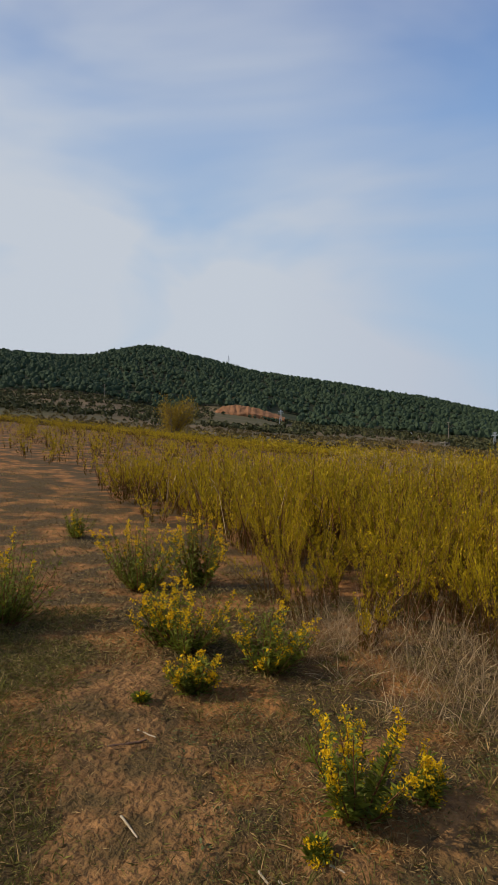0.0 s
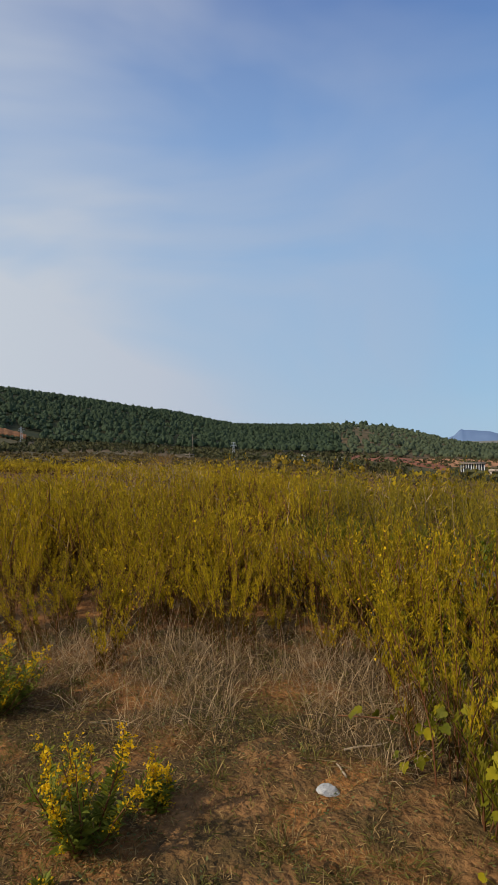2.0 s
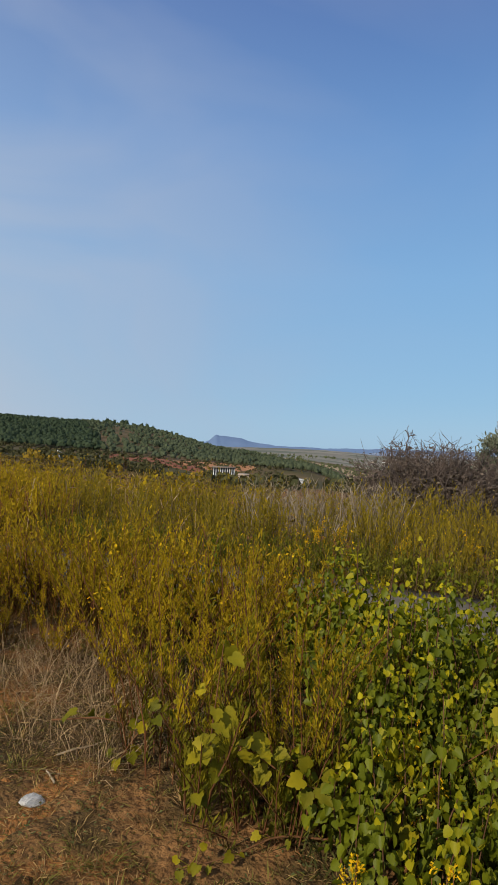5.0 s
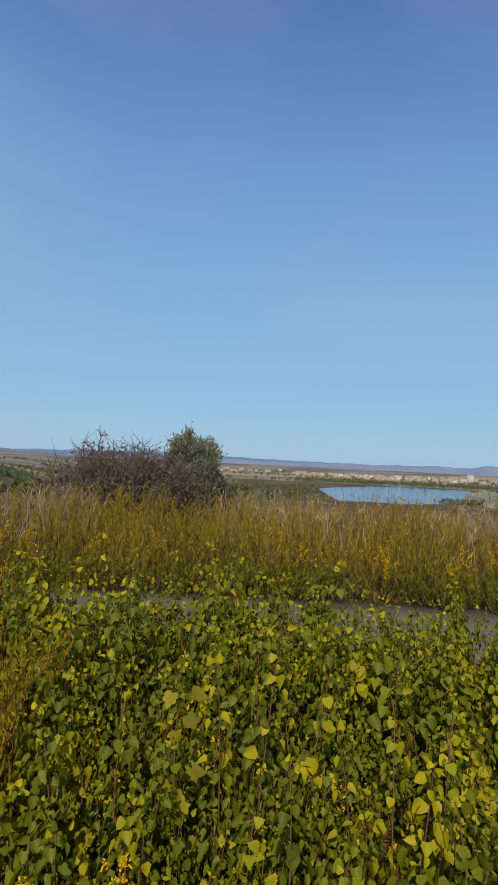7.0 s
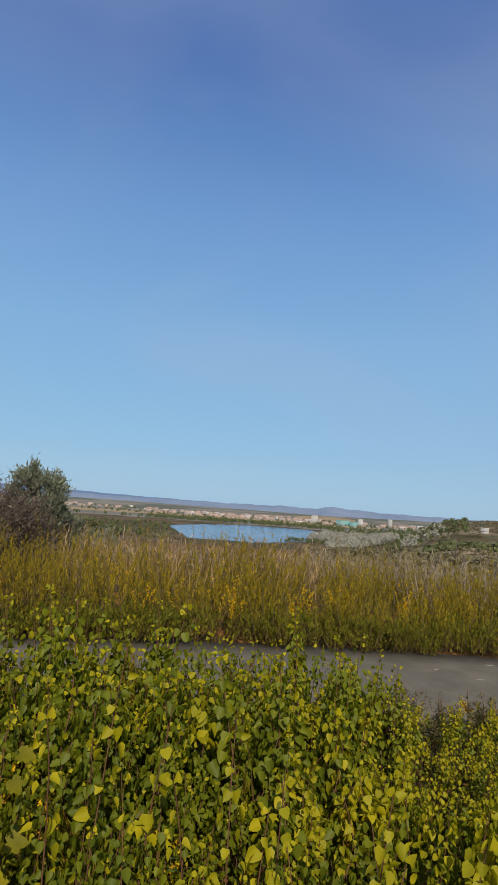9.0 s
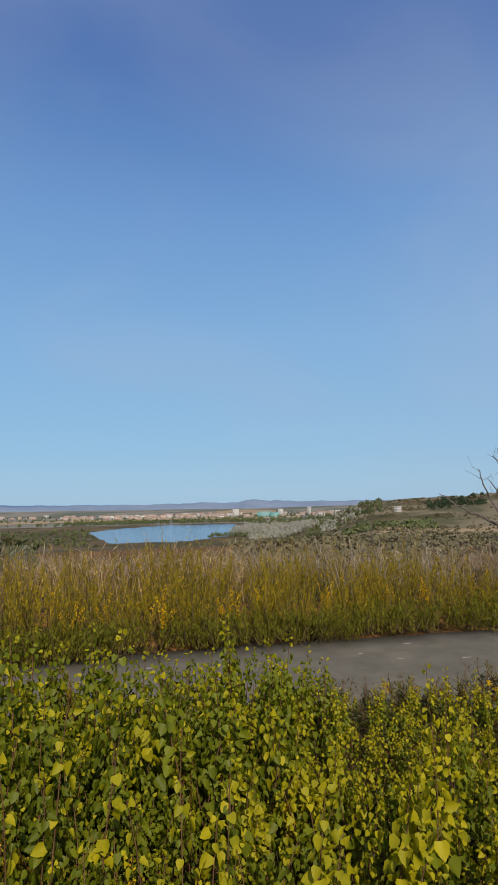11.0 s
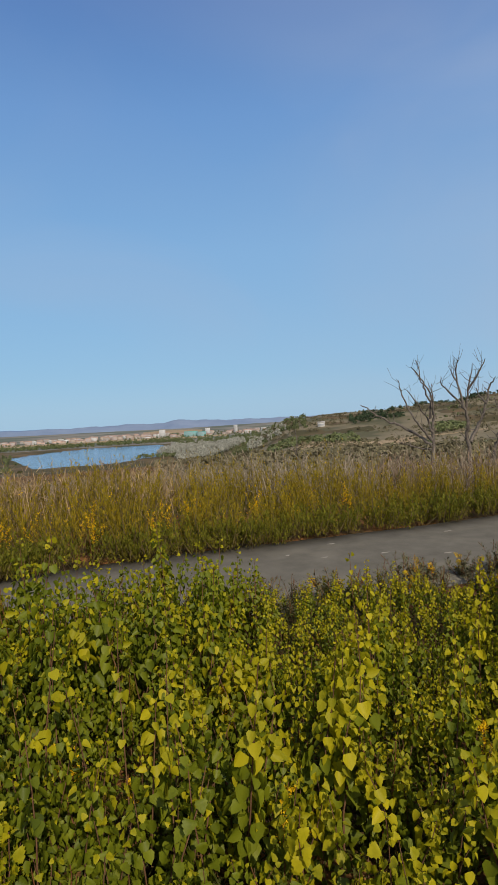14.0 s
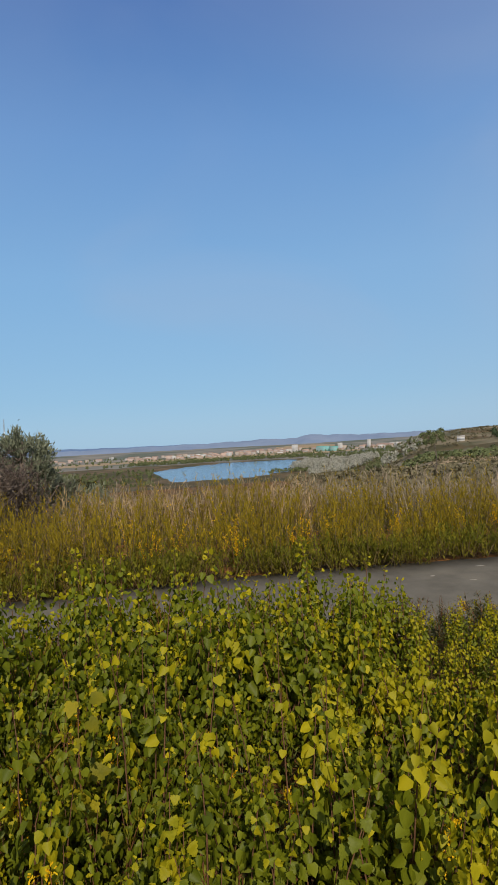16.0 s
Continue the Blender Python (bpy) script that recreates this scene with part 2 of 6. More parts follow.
def tube(points, radii, sides=4):
    p, r = np.asarray(points, float), np.asarray(radii, float)
    d = unit(np.gradient(p, axis=0))
    ref = np.where(np.abs(d[:, 2:3]) > 0.9, [[1.0, 0, 0]], [[0, 0, 1.0]])
    s = unit(np.cross(d, ref))
    u = np.cross(d, s)
    a = np.arange(sides) * 2 * np.pi / sides
    v = p[:, None] + r[:, None, None] * (s[:, None] * np.cos(a)[None, :, None] + u[:, None] * np.sin(a)[None, :, None])
    n = len(p)
    i, j = np.meshgrid(np.arange(n - 1), np.arange(sides), indexing="ij")
    k = (j + 1) % sides
    f = np.stack([i * sides + j, i * sides + k, (i + 1) * sides + k, (i + 1) * sides + j], -1).reshape(-1, 4)
    return v.reshape(-1, 3), f


def block(g, x0, x1, y0, y1, z0, z1, slot=0):
    v = [(x, y, z) for z in (z0, z1) for y in (y0, y1) for x in (x0, x1)]
    g.add(v, [(0, 2, 3, 1), (4, 5, 7, 6), (0, 1, 5, 4), (2, 6, 7, 3), (0, 4, 6, 2), (1, 3, 7, 5)], slot)


def polar(az, r):
    a = np.radians(az)
    return r * np.sin(a), r * np.cos(a)


# ---- the lie of the land ----
LAKE_Z = -48.0
# heading, height of the skyline in degrees
SKYLINE = ((-40, 5.4), (-30, 5.8), (-22.7, 5.75), (-18, 5.65), (-15, 5.8), (-12, 6.45), (-10.5, 6.75), (-8.5, 6.7), (-5, 6.0), (0.4, 4.85), (5.8, 4.25), (11, 3.55), (16.2, 2.85), (20, 2.0), (22.6, 1.5), (26.4, 1.35), (30, 1.3), (34, 1.35), (37, 1.0), (39, 0.6), (41, 0.05), (44, -0.6), (46.6, -0.85), (50, -1.3), (54, -1.85))
# heading, height of the forest's lower edge
WOOD_LOW = ((-40, 3.2), (-22.7, 2.95), (-18, 3.2), (-14, 2.8), (-11, 2.1), (-7.6, 1.5), (-3.4, 1.95), (1, 1.35), (5.3, 0.5), (10.7, 0.05), (15, -0.2), (22, -0.65), (27, -1.1), (31.5, -1.15), (35.5, -1.45), (39.3, -1.8), (54, -2.3))
# heading, end of the level field in metres
FIELD_END = ((-60, 90), (-22, 75), (0, 42), (12, 28), (22, 20), (33, 15), (45, 11.5), (60, 11), (90, 10.5), (130, 11.5), (160, 14), (200, 60), (300, 90))


def table(rows, x):
    a = np.asarray(rows, float)
    return np.interp(x, a[:, 0], a[:, 1])


def smooth01(x):
    x = np.clip(x, 0, 1)
    return x * x * (3 - 2 * x)


def waves(x, y, size, seed):
    """Gentle, smooth unevenness of about one unit."""
    rng = np.random.default_rng(seed)
    z = 0 * x
    for _ in range(7):
        a, k, p = rng.uniform(0, 2 * np.pi), rng.uniform(0.6, 2.2) / size, rng.uniform(0, 6.28)
        z = z + np.sin((x * np.cos(a) + y * np.sin(a)) * 2 * np.pi * k + p) / (k * size)
    return z / 4


def height(x, y):
    x, y = np.asarray(x, float), np.asarray(y, float)
    r = np.hypot(x, y) + 1e-9
    az = np.degrees(np.arctan2(x, y))
    az = np.where(az < -100, az + 360, az)
    # the field: level, rising a little to the north-west
    nw = smooth01((8 - az) / 40) * smooth01((az + 110) / 40)
    z = 0.034 * np.maximum(r - 9, 0) * nw * np.clip(1 - (r - 75) / 400, 0, 1)
    # beyond the field's end the land falls away to the valley
    end = table(FIELD_END, az)
    east = smooth01((az - 8) / 40) * smooth01((215 - az) / 40)
    fall = np.maximum(r - end, 0)
    z = z - east * (4.5 * (1 - np.exp(-fall / 28)) + 41.8 * smooth01((fall - 25) / 620))
    z = z - (1 - east) * 1.2 * (1 - np.exp(-fall / 30))
    # the wooded hill to the north
    hill = smooth01((az + 75) / 30) * smooth01((60 - az) / 8)
    sky, low = table(SKYLINE, az), table(WOOD_LOW, az)
    f_low = 1.6 + 430 * np.tan(np.radians(low))
    f_top = 1.6 + 900 * np.tan(np.radians(sky))
    up = np.where(r < 430, z + (f_low - z) * np.clip((r - 110) / 320, 0, 1) ** 1.6, f_low + (f_top - f_low) * np.sin(np.clip((r - 430) / 470, 0, 1) * np.pi / 2) ** 1.15)
    back = f_top - (f_top + 30) * smooth01((r - 900) / 900)
    up = np.where(r > 900, back, up)
    z = z + (up - z) * hill
    # the dry slopes to the south-east
    spur = smooth01((az - 98) / 11) * smooth01((200 - az) / 30)
    top = 1.6 + 560 * np.tan(np.radians(np.interp(az, (99, 104, 108, 112, 116, 118, 122, 126, 131, 133, 150), (-1.7, -0.8, -0.3, 0.0, 0.15, 0.35, 0.68, 1.0, 1.3, 1.8, 2.4))))
    s_in = smooth01((r - 150) / 410)
    sp = np.where(r < 560, z * (1 - s_in) + top * s_in, top + (-44 - top) * smooth01((r - 560) / 900))
    z = z + (sp - z) * spur
    # far uplands all round
    far = smooth01((r - 2600) / 1900)
    z = z + far * (24 + 5 * waves(x, y, 1500, 5))
    # unevenness
    z = z + 0.03 * waves(x, y, 1.9, 1) * smooth01((r - 0.5) / 3) + waves(x, y, 90, 2) * 1.1 * smooth01((r - 60) / 200) * smooth01((1e4 - r) / 9e3)
    z = z + waves(x, y, 260, 3) * 2.5 * smooth01((r - 250) / 500) * (hill + spur) * 0.7 + spur * (waves(x, y, 110, 7) * 2.0 + 0.5 * np.sin(z * 1.2)) * smooth01((r - 120) / 150)
    # the lake's bed
    near = np.interp(az, (82, 84, 90, 95, 97), (1150, 800, 790, 900, 1200))
    far_shore = np.interp(az, (82, 84, 90, 95.5, 97), (1150, 1290, 1500, 1470, 1200))
    bed = smooth01((r - near) / 25) * smooth01((far_shore - r) / 25) * (az > 82) * (az < 97)
    return z - 9 * bed


# ---- ground: one sheet to the horizon ----
def build_ground():
    az = np.unique(np.concatenate([np.arange(-40, 145, 0.5), np.arange(145, 320, 4.0)]))
    r = np.concatenate([np.arange(0.25, 9, 0.12), np.geomspace(9, 4900, 150)])
    a, rr = np.meshgrid(az, r, indexing="ij")
    x, y = polar(a, rr)
    z = height(x, y)
    close = rr < 40
    d = road_dist(x[close], y[close])
    z[close] = -0.03 + (z[close] + 0.03) * smooth01((d - 1.3) / 1.0) - 0.06 * smooth01((1.22 - d) / 0.1)
    n, k = len(az), len(r)
    v = np.stack([x, y, z], -1).reshape(-1, 3)
    i, j = np.meshgrid(np.arange(n), np.arange(k - 1), indexing="ij")
    i2 = (i + 1) % n
    f = np.stack([i * k + j, i * k + j + 1, i2 * k + j + 1, i2 * k + j], -1).reshape(-1, 4)[:, ::-1]
    g = Geo()
    hub = len(v)
    v = np.concatenate([v, [[0, 0, float(height(0.01, 0.01))]]])
    g.v, g.n = [v], len(v)
    q = np.arange(n)
    tri = np.stack([np.full(n, hub), ((q + 1) % n) * k, q * k], -1)
    ring = np.repeat(((r[:-1] > 110) * 1 + (r[:-1] > 1450))[None], n, 0).ravel()
    # Ground under the pines is coloured dark to stand for shade in the gaps.
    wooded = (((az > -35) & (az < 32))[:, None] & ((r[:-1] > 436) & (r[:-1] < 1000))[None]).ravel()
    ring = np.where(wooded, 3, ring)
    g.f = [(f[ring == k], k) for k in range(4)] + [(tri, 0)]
    M_floor_shade = material("forest_floor_shade", (0.024, 0.033, 0.015), (0.060, 0.060, 0.028), 0.05, 0.95, 0, third=(0.17, 0.115, 0.06), third_scale=0.02, third_band=(0.66, 0.72))
    M_land = material("dry_land", (0.095, 0.064, 0.030), (0.18, 0.122, 0.060), 0.03, 0.95, 0, third=(0.075, 0.064, 0.026), third_scale=0.014, third_band=(0.44, 0.58))
    # Paler and greyer beyond 1450 m: distance haze put into the colour.
    M_plain = material("hazed_plain", (0.16, 0.145, 0.115), (0.30, 0.27, 0.21), 0.006, 0.95, 0, third=(0.13, 0.14, 0.10), third_scale=0.003, third_band=(0.5, 0.56))
    ob = part("ground", g, [M_soil, M_land, M_plain, M_floor_shade], smooth=True)
    return tagged(ob, "reddish dry soil field running out to hills and a valley", "ground", kind="structure")


# ---- path ----
ROAD = ((2.2, 9.6), (3.4, 8.0), (4.75, 5.4), (5.6, 2.9), (6.15, 0.9), (6.45, -1.5), (6.6, -4.0), (6.9, -7.0), (7.6, -11.0), (9.0, -17.0), (12.0, -26.0))


def road_centre(n=240):
    p = np.asarray(ROAD, float)
    t = np.linspace(0, len(p) - 1, n)
    for _ in range(3):
        q = p.copy()
        q[1:-1] = (p[:-2] + 4 * p[1:-1] + p[2:]) / 6
        p = q
    c = np.stack([np.interp(t, np.arange(len(p)), p[:, d]) for d in (0, 1)], -1)
    for _ in range(25):
        c[1:-1] = (c[:-2] + 2 * c[1:-1] + c[2:]) / 4
    return c


ROAD_C = road_centre()


def road_dist(x, y):
    d = np.hypot(np.asarray(x)[..., None] - ROAD_C[:, 0], np.asarray(y)[..., None] - ROAD_C[:, 1])
    return d.min(-1)


M_worn = material("worn_asphalt", (0.25, 0.22, 0.18), (0.36, 0.32, 0.26), 20, 0.95, 0.2, 90)


def build_road():
    c = ROAD_C
    d = unit(np.gradient(c, axis=0))
    side = np.stack([d[:, 1], -d[:, 0]], -1)
    rng = np.random.default_rng(4)
    g = Geo()
    w = 1.25
    off = np.array([-w - 0.06, -w, -0.6, 0.0, 0.6, w, w + 0.06])
    drop = np.array([-0.10, 0.0, 0.012, 0.02, 0.012, 0.0, -0.10])
    wob = np.cumsum(rng.normal(0, 0.02, (len(c), 2)), 0)
    wob -= np.linspace(0, 1, len(c))[:, None] * wob[-1]
    o = np.repeat(off[None], len(c), 0)
    o[:, :2] += wob[:, :1] * 0.5
    o[:, 5:] += wob[:, 1:] * 0.5
    xy = c[:, None] + side[:, None] * o[..., None]
    z = np.repeat(drop[None] - 0.005, len(c), 0)
    v = np.concatenate([xy, z[..., None]], -1).reshape(-1, 3)
    n, k = len(c), len(off)
    i, j = np.meshgrid(np.arange(n - 1), np.arange(k - 1), indexing="ij")
    g.add(v, np.stack([i * k + j, i * k + j + 1, (i + 1) * k + j + 1, (i + 1) * k + j], -1).reshape(-1, 4))
    ob = part("road", g, M_road, smooth=False)
    return tagged(ob, "narrow worn grey asphalt path between the weeds", "path", kind="structure")


build_ground()
road = build_road()
for k, (px, py, wx, wy) in enumerate(((6.5, -3.27, 0.16, 0.05), (7.28, -2.92, 0.12, 0.04), (6.9, -2.2, 0.1, 0.04), (6.6, -2.55, 0.09, 0.03), (6.75, 0.15, 0.1, 0.04), (7.3, -4.6, 0.14, 0.05), (6.2, -3.9, 0.12, 0.05))):
    rng = np.random.default_rng(700 + k)
    a = np.linspace(0, 2 * np.pi, 11)[:-1]
    q = rng.uniform(0.22, 0.75, 10)
    g = Geo()
    top = -0.002 + np.interp(road_dist(np.array([px]), np.array([py]))[0], (0, 0.6, 1.25), (0.02, 0.012, 0.0))
    rim = np.stack([px + np.sin(a) * q * wy * 0.8, py + np.cos(a) * q * wx * 0.8, 0 * a + top], -1)
    g.add(np.concatenate([rim, rim - [0, 0, 0.03]]), [(i, (i + 1) % 10, 10 + (i + 1) % 10, 10 + i) for i in range(10)])
    g.add(rim, [tuple(range(9, -1, -1))])
    part("worn_patch", g, M_worn, road, "pale worn patch")


# ---- lake ----
def build_lake():
    m = bpy.data.materials.new("lake_water")
    m.use_nodes = True
    n, l = m.node_tree.nodes, m.node_tree.links
    b = n["Principled BSDF"]
    b.inputs["Base Color"].default_value = (0.05, 0.12, 0.22, 1)
    b.inputs["Roughness"].default_value = 0.12
    nz, bp = n.new("ShaderNodeTexNoise"), n.new("ShaderNodeBump")
    nz.inputs["Scale"].default_value = 0.25
    bp.inputs["Strength"].default_value, bp.inputs["Distance"].default_value = 0.5, 1.0
    co = n.new("ShaderNodeTexCoord")
    l.new(co.outputs["Object"], nz.inputs["Vector"])
    l.new(nz.outputs["Fac"], bp.inputs["Height"])
    l.new(bp.outputs["Normal"], b.inputs["Normal"])
    az = np.linspace(80, 99, 40)
    r = np.linspace(740, 1560, 12)
    a, rr = np.meshgrid(az, r, indexing="ij")
    x, y = polar(a, rr)
    g = Geo()
    i, j = np.meshgrid(np.arange(39), np.arange(11), indexing="ij")
    g.add(np.stack([x, y, 0 * x + LAKE_Z], -1).reshape(-1, 3), np.stack([i * 12 + j, i * 12 + j + 1, (i + 1) * 12 + j + 1, (i + 1) * 12 + j], -1).reshape(-1, 4)[:, ::-1])
    return tagged(part("water", g, m), "blue reservoir lake in the valley below", "lake", kind="structure")


build_lake()


# ---- far trees ----
def crown(seed, tall, wide, clumps, low=0.25, size=0.42):
    """A small far tree: a thin trunk and a crown of tufts with gaps."""
    rng = np.random.default_rng(seed)
    g = Geo()
    u = unit(rng.normal(0, 1, (clumps, 3)))
    rad = rng.uniform(0.45, 1.0, clumps) ** 0.6
    c = u * rad[:, None] * [wide / 2, wide / 2, tall * (1 - low) / 2]
    c[:, 2] += tall * (1 + low) / 2
    c[:, :2] *= np.clip(1.25 - 0.6 * (c[:, 2:3] / tall), 0.4, 1.2)
    nrm = unit(u + rng.normal(0, 0.45, (clumps, 3)))
    s1 = unit(np.cross(nrm, rng.normal(0, 1, (clumps, 3))))
    s2 = np.cross(nrm, s1)
    sz = wide * size * rng.uniform(0.6, 1.2, clumps)[:, None]
    v = np.stack([c - s1 * sz * 0.6, c - s2 * sz * 0.5 + nrm * sz * 0.1, c + s1 * sz * 0.6, c + s2 * sz * 0.55 - nrm * sz * 0.2], 1).reshape(-1, 3)
    g.add(v, np.arange(clumps * 4).reshape(-1, 4))
    g.add(*tube([(0, 0, -0.6), (0, 0, tall * 0.6)], [wide * 0.045, wide * 0.025], 3), 1)
    return g


def pine(seed, tall, wide):
    """A round-headed pine: a lumpy crown with tufts breaking its outline, on a bare trunk."""
    rng = np.random.default_rng(seed)
    g = Geo()
    n = 7
    rows = [(0.34, 0.85), (0.58, 1.0), (0.85, 0.6)]
    a = np.arange(n) * 2 * np.pi / n
    v = []
    for k, (h, w) in enumerate(rows):
        q = wide / 2 * w * rng.uniform(0.68, 1.25, n)
        v.append(np.stack([np.cos(a + k * 0.4) * q, np.sin(a + k * 0.4) * q, tall * (h + rng.normal(0, 0.035, n))], -1))
    v = np.concatenate(v + [[[rng.normal(0, wide * 0.08), rng.normal(0, wide * 0.08), tall]]])
    i, j = np.meshgrid(np.arange(2), np.arange(n), indexing="ij")
    jj = (j + 1) % n
    lo, hi = np.stack([i * n + j, i * n + jj, (i + 1) * n + j], -1), np.stack([i * n + jj, (i + 1) * n + jj, (i + 1) * n + j], -1)
    q = np.arange(n)
    for f in np.concatenate([lo.reshape(-1, 3), hi.reshape(-1, 3), np.stack([2 * n + q, 2 * n + (q + 1) % n, np.full(n, 3 * n)], -1)]):
        g.add(v[f], [(0, 1, 2)])
    m = 9
    c = v[rng.integers(n, 3 * n + 1, m)]
    out = unit(c - [0, 0, tall * 0.45])
    g.add(*blades(c - out * wide * 0.05, out + rng.normal(0, 0.4, (m, 3)) + [0, 0, 0.3], rng.normal(0, 1, (m, 3)), wide * rng.uniform(0.18, 0.34, m), wide * rng.uniform(0.14, 0.24, m)))
    g.add(*tube([(0, 0, -0.6), (0, 0, tall * 0.5)], [wide * 0.04, wide * 0.03], 3), 1)
    return g


def wood(name, x, y, kinds, seed, mats, label, category, lo=0.7, hi=1.3):
    rng = np.random.default_rng(seed)
    g = Geo()
    which = rng.integers(0, len(kinds), len(x))
    for q, kind in enumerate(kinds):
        s = which == q
        if s.any():
            p = np.stack([x[s], y[s], height(x[s], y[s])], -1)
            g.scatter(kind, turns_z(rng, s.sum(), 0.08), p, rng.uniform(lo, hi, s.sum()))
    return tagged(part(name, g, mats), label, category, kind="stuff")


M_brush = material("brown_brush", (0.062, 0.050, 0.018), (0.18, 0.125, 0.046), 0.05, 0.9, 0, island=0.6)


def build_forest():
    rng = np.random.default_rng(11)
    pines = [pine(20 + q, (7.6, 6.8, 8.2, 6.2, 7.4)[q], (5.4, 6.2, 5.0, 5.6, 6.6)[q]) for q in range(5)]
    n = 15000
    az = rng.uniform(-30, 56, n)
    r = rng.uniform(430 ** 1.5, 930 ** 1.5, n) ** (1 / 1.5)
    x, y = polar(az, r)
    keep = ~((np.abs(az - 3 - (r - 430) * 0.01) < 1.6) & (r < 475))
    bare = (np.abs(az - 34.2 + (r - 700) * 0.004) < 0.7) & (r > 560) & (r < 850)
    keep &= ~bare | (rng.uniform(0, 1, n) < 0.15)
    spur = az > 33 - (r - 430) * 0.006
    keep &= ~spur | (rng.uniform(0, 1, n) < 0.55)
    a, b = keep & ~spur, keep & spur
    wood("pine_forest", x[a], y[a], pines, 12, [M_pine, M_twig_dark], "dense dark green pine forest covering the hillside", "forest", 0.45, 0.95)
    wood("spur_woods", x[b], y[b], pines, 15, [M_spur, M_twig_dark], "scattered pines and oaks on the farther spur, greyed for haze", "forest", 0.35, 0.95)
    # single umbrella pines along the crest of the spur
    az = np.array([33.2, 33.9, 34.6, 35.0, 35.7, 36.4, 36.9, 37.4, 31.8, 30.9])
    x, y = polar(az, 895.0)
    wood("crest_pines", x, y, pines, 16, [M_pine, M_twig_dark], "dark umbrella pines standing on the crest of the spur", "trees", 1.1, 1.5)
    # scrub and small trees on the terraces below the wood
    n = 9500
    az = rng.uniform(-30, 50, n)
    r = rng.uniform(75, 440, n)
    x, y = polar(az, r)
    keep = (0.7 * waves(x, y, 60, 35) + 1.1 * np.sin(height(x, y) * 1.3) + 0.6 * (r - 300) / 100 > -0.05) | (rng.uniform(0, 1, n) < 0.2) | ((r < 190) & (rng.uniform(0, 1, n) < 0.7))
    low = [crown(40 + q, 1.9, 2.9, 17, 0.0, 0.29) for q in range(3)]
    keep &= ~((np.abs(az + 0.4) < 3.2) & (r > 250) & (r < 385))
    near = keep & (r < 200)
    keep &= r >= 200
    wood("field_brush", x[near], y[near], low, 14, [M_brush, M_twig_dark], "brown brush where the field meets the hill", "scrub", 0.2, 0.5)
    wood("hillside_scrub", x[keep], y[keep], low, 13, [M_scrub, M_twig_dark], "olive-brown scrub on the terraced slope below the forest", "scrub", 0.45, 1.4)


build_forest()


# ---- goldenrod ----
def goldenrod(seed, stems, leaves, tall, spread, leaf, fine=True, flowers=0, plume=0.045, slim=0.26):
    """Upright leafy stems from one root. Slots: 0 leaf, 1 low leaf, 2 stem, 3 flower."""
    rng = np.random.default_rng(seed)
    g = Geo()
    for _ in range(stems):
        a, q = rng.uniform(0, 6.28), rng.uniform(0, 1) ** 0.6
        foot = np.array([np.cos(a), np.sin(a), 0]) * q * spread * 0.4
        hgt = tall * rng.uniform(0.55, 1.08)
        lean = np.array([np.cos(a), np.sin(a), 0]) * q * spread * rng.uniform(0.4, 1.1)
        t = np.linspace(0, 1, 4)[:, None]
        pts = foot + t * [0, 0, hgt] + t ** 1.6 * lean + rng.normal(0, 0.01, (4, 3)) * t
        if fine:
            g.add(*tube(pts, np.linspace(0.0045, 0.0015, 4), 3), 2)
        else:
            g.add(*blades(pts[:1], pts[-1:] - pts[:1], rng.normal(0, 1, (1, 3)) * [1, 1, 0], np.array([hgt]), np.array([0.012])), 2)
        # small leaves crowd the stem and its upright side sprigs, narrowing to the tip
        k = leaves
        s = rng.uniform(0.04, 1.02, k) ** 0.85
        sprigs = 7
        s0, sa = rng.uniform(0.22, 0.82, sprigs), rng.uniform(0, 6.28, sprigs)
        sl = hgt * rng.uniform(0.12, 0.26, sprigs) * (1.25 - s0)
        of = rng.integers(0, sprigs, k)
        on = (rng.uniform(0, 1, k) < 0.55) & (s > 0.25)
        s = np.where(on, s0[of], s)
        foot_s = np.stack([np.interp(s, t[:, 0], pts[:, d]) for d in range(3)], -1)
        u = np.where(on, rng.uniform(0.1, 1, k), 0.0) * sl[of]
        foot_s = foot_s + np.stack([np.cos(sa[of]) * u * 0.19, np.sin(sa[of]) * u * 0.19, u], -1)
        s = np.where(on, np.minimum(s + u / hgt, 1.0), s)
        ang = rng.uniform(0, 6.28, k)
        outw = np.stack([np.cos(ang), np.sin(ang), 0 * ang], -1)
        wid = np.interp(s, (0, 0.25, 0.6, 0.9, 1.05), (0.35, 0.7, 1.0, 0.55, 0.1)) * np.where(on, 0.5, 0.75)
        reach = rng.uniform(0.1, 1, k) * plume * wid
        at = foot_s + outw * reach[:, None] + [0, 0, 1] * (reach * 0.8)[:, None]
        rise = rng.uniform(1.0, 4.0, k)
        way = outw + np.stack([0 * rise, 0 * rise, rise], -1) + rng.normal(0, 0.3, (k, 3))
        sd = np.cross(way, [0, 0, 1.0]) + rng.normal(0, 0.45, (k, 3))
        ln = leaf * rng.uniform(0.55, 1.2, k) * (1.15 - 0.35 * s)
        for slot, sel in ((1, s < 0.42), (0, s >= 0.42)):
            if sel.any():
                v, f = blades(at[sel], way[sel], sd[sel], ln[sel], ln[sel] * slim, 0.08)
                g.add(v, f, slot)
        if flowers and rng.uniform() < 0.7:
            m = flowers
            c = pts[-1] + np.stack([rng.normal(0, 0.025, m), rng.normal(0, 0.025, m), rng.uniform(-0.16, 0.04, m)], -1)
            v, f = blades(c, rng.normal(0, 1, (m, 3)) + [0, 0, 0.6], rng.normal(0, 1, (m, 3)), np.full(m, 0.022), np.full(m, 0.02))
            g.add(v, f, 3)
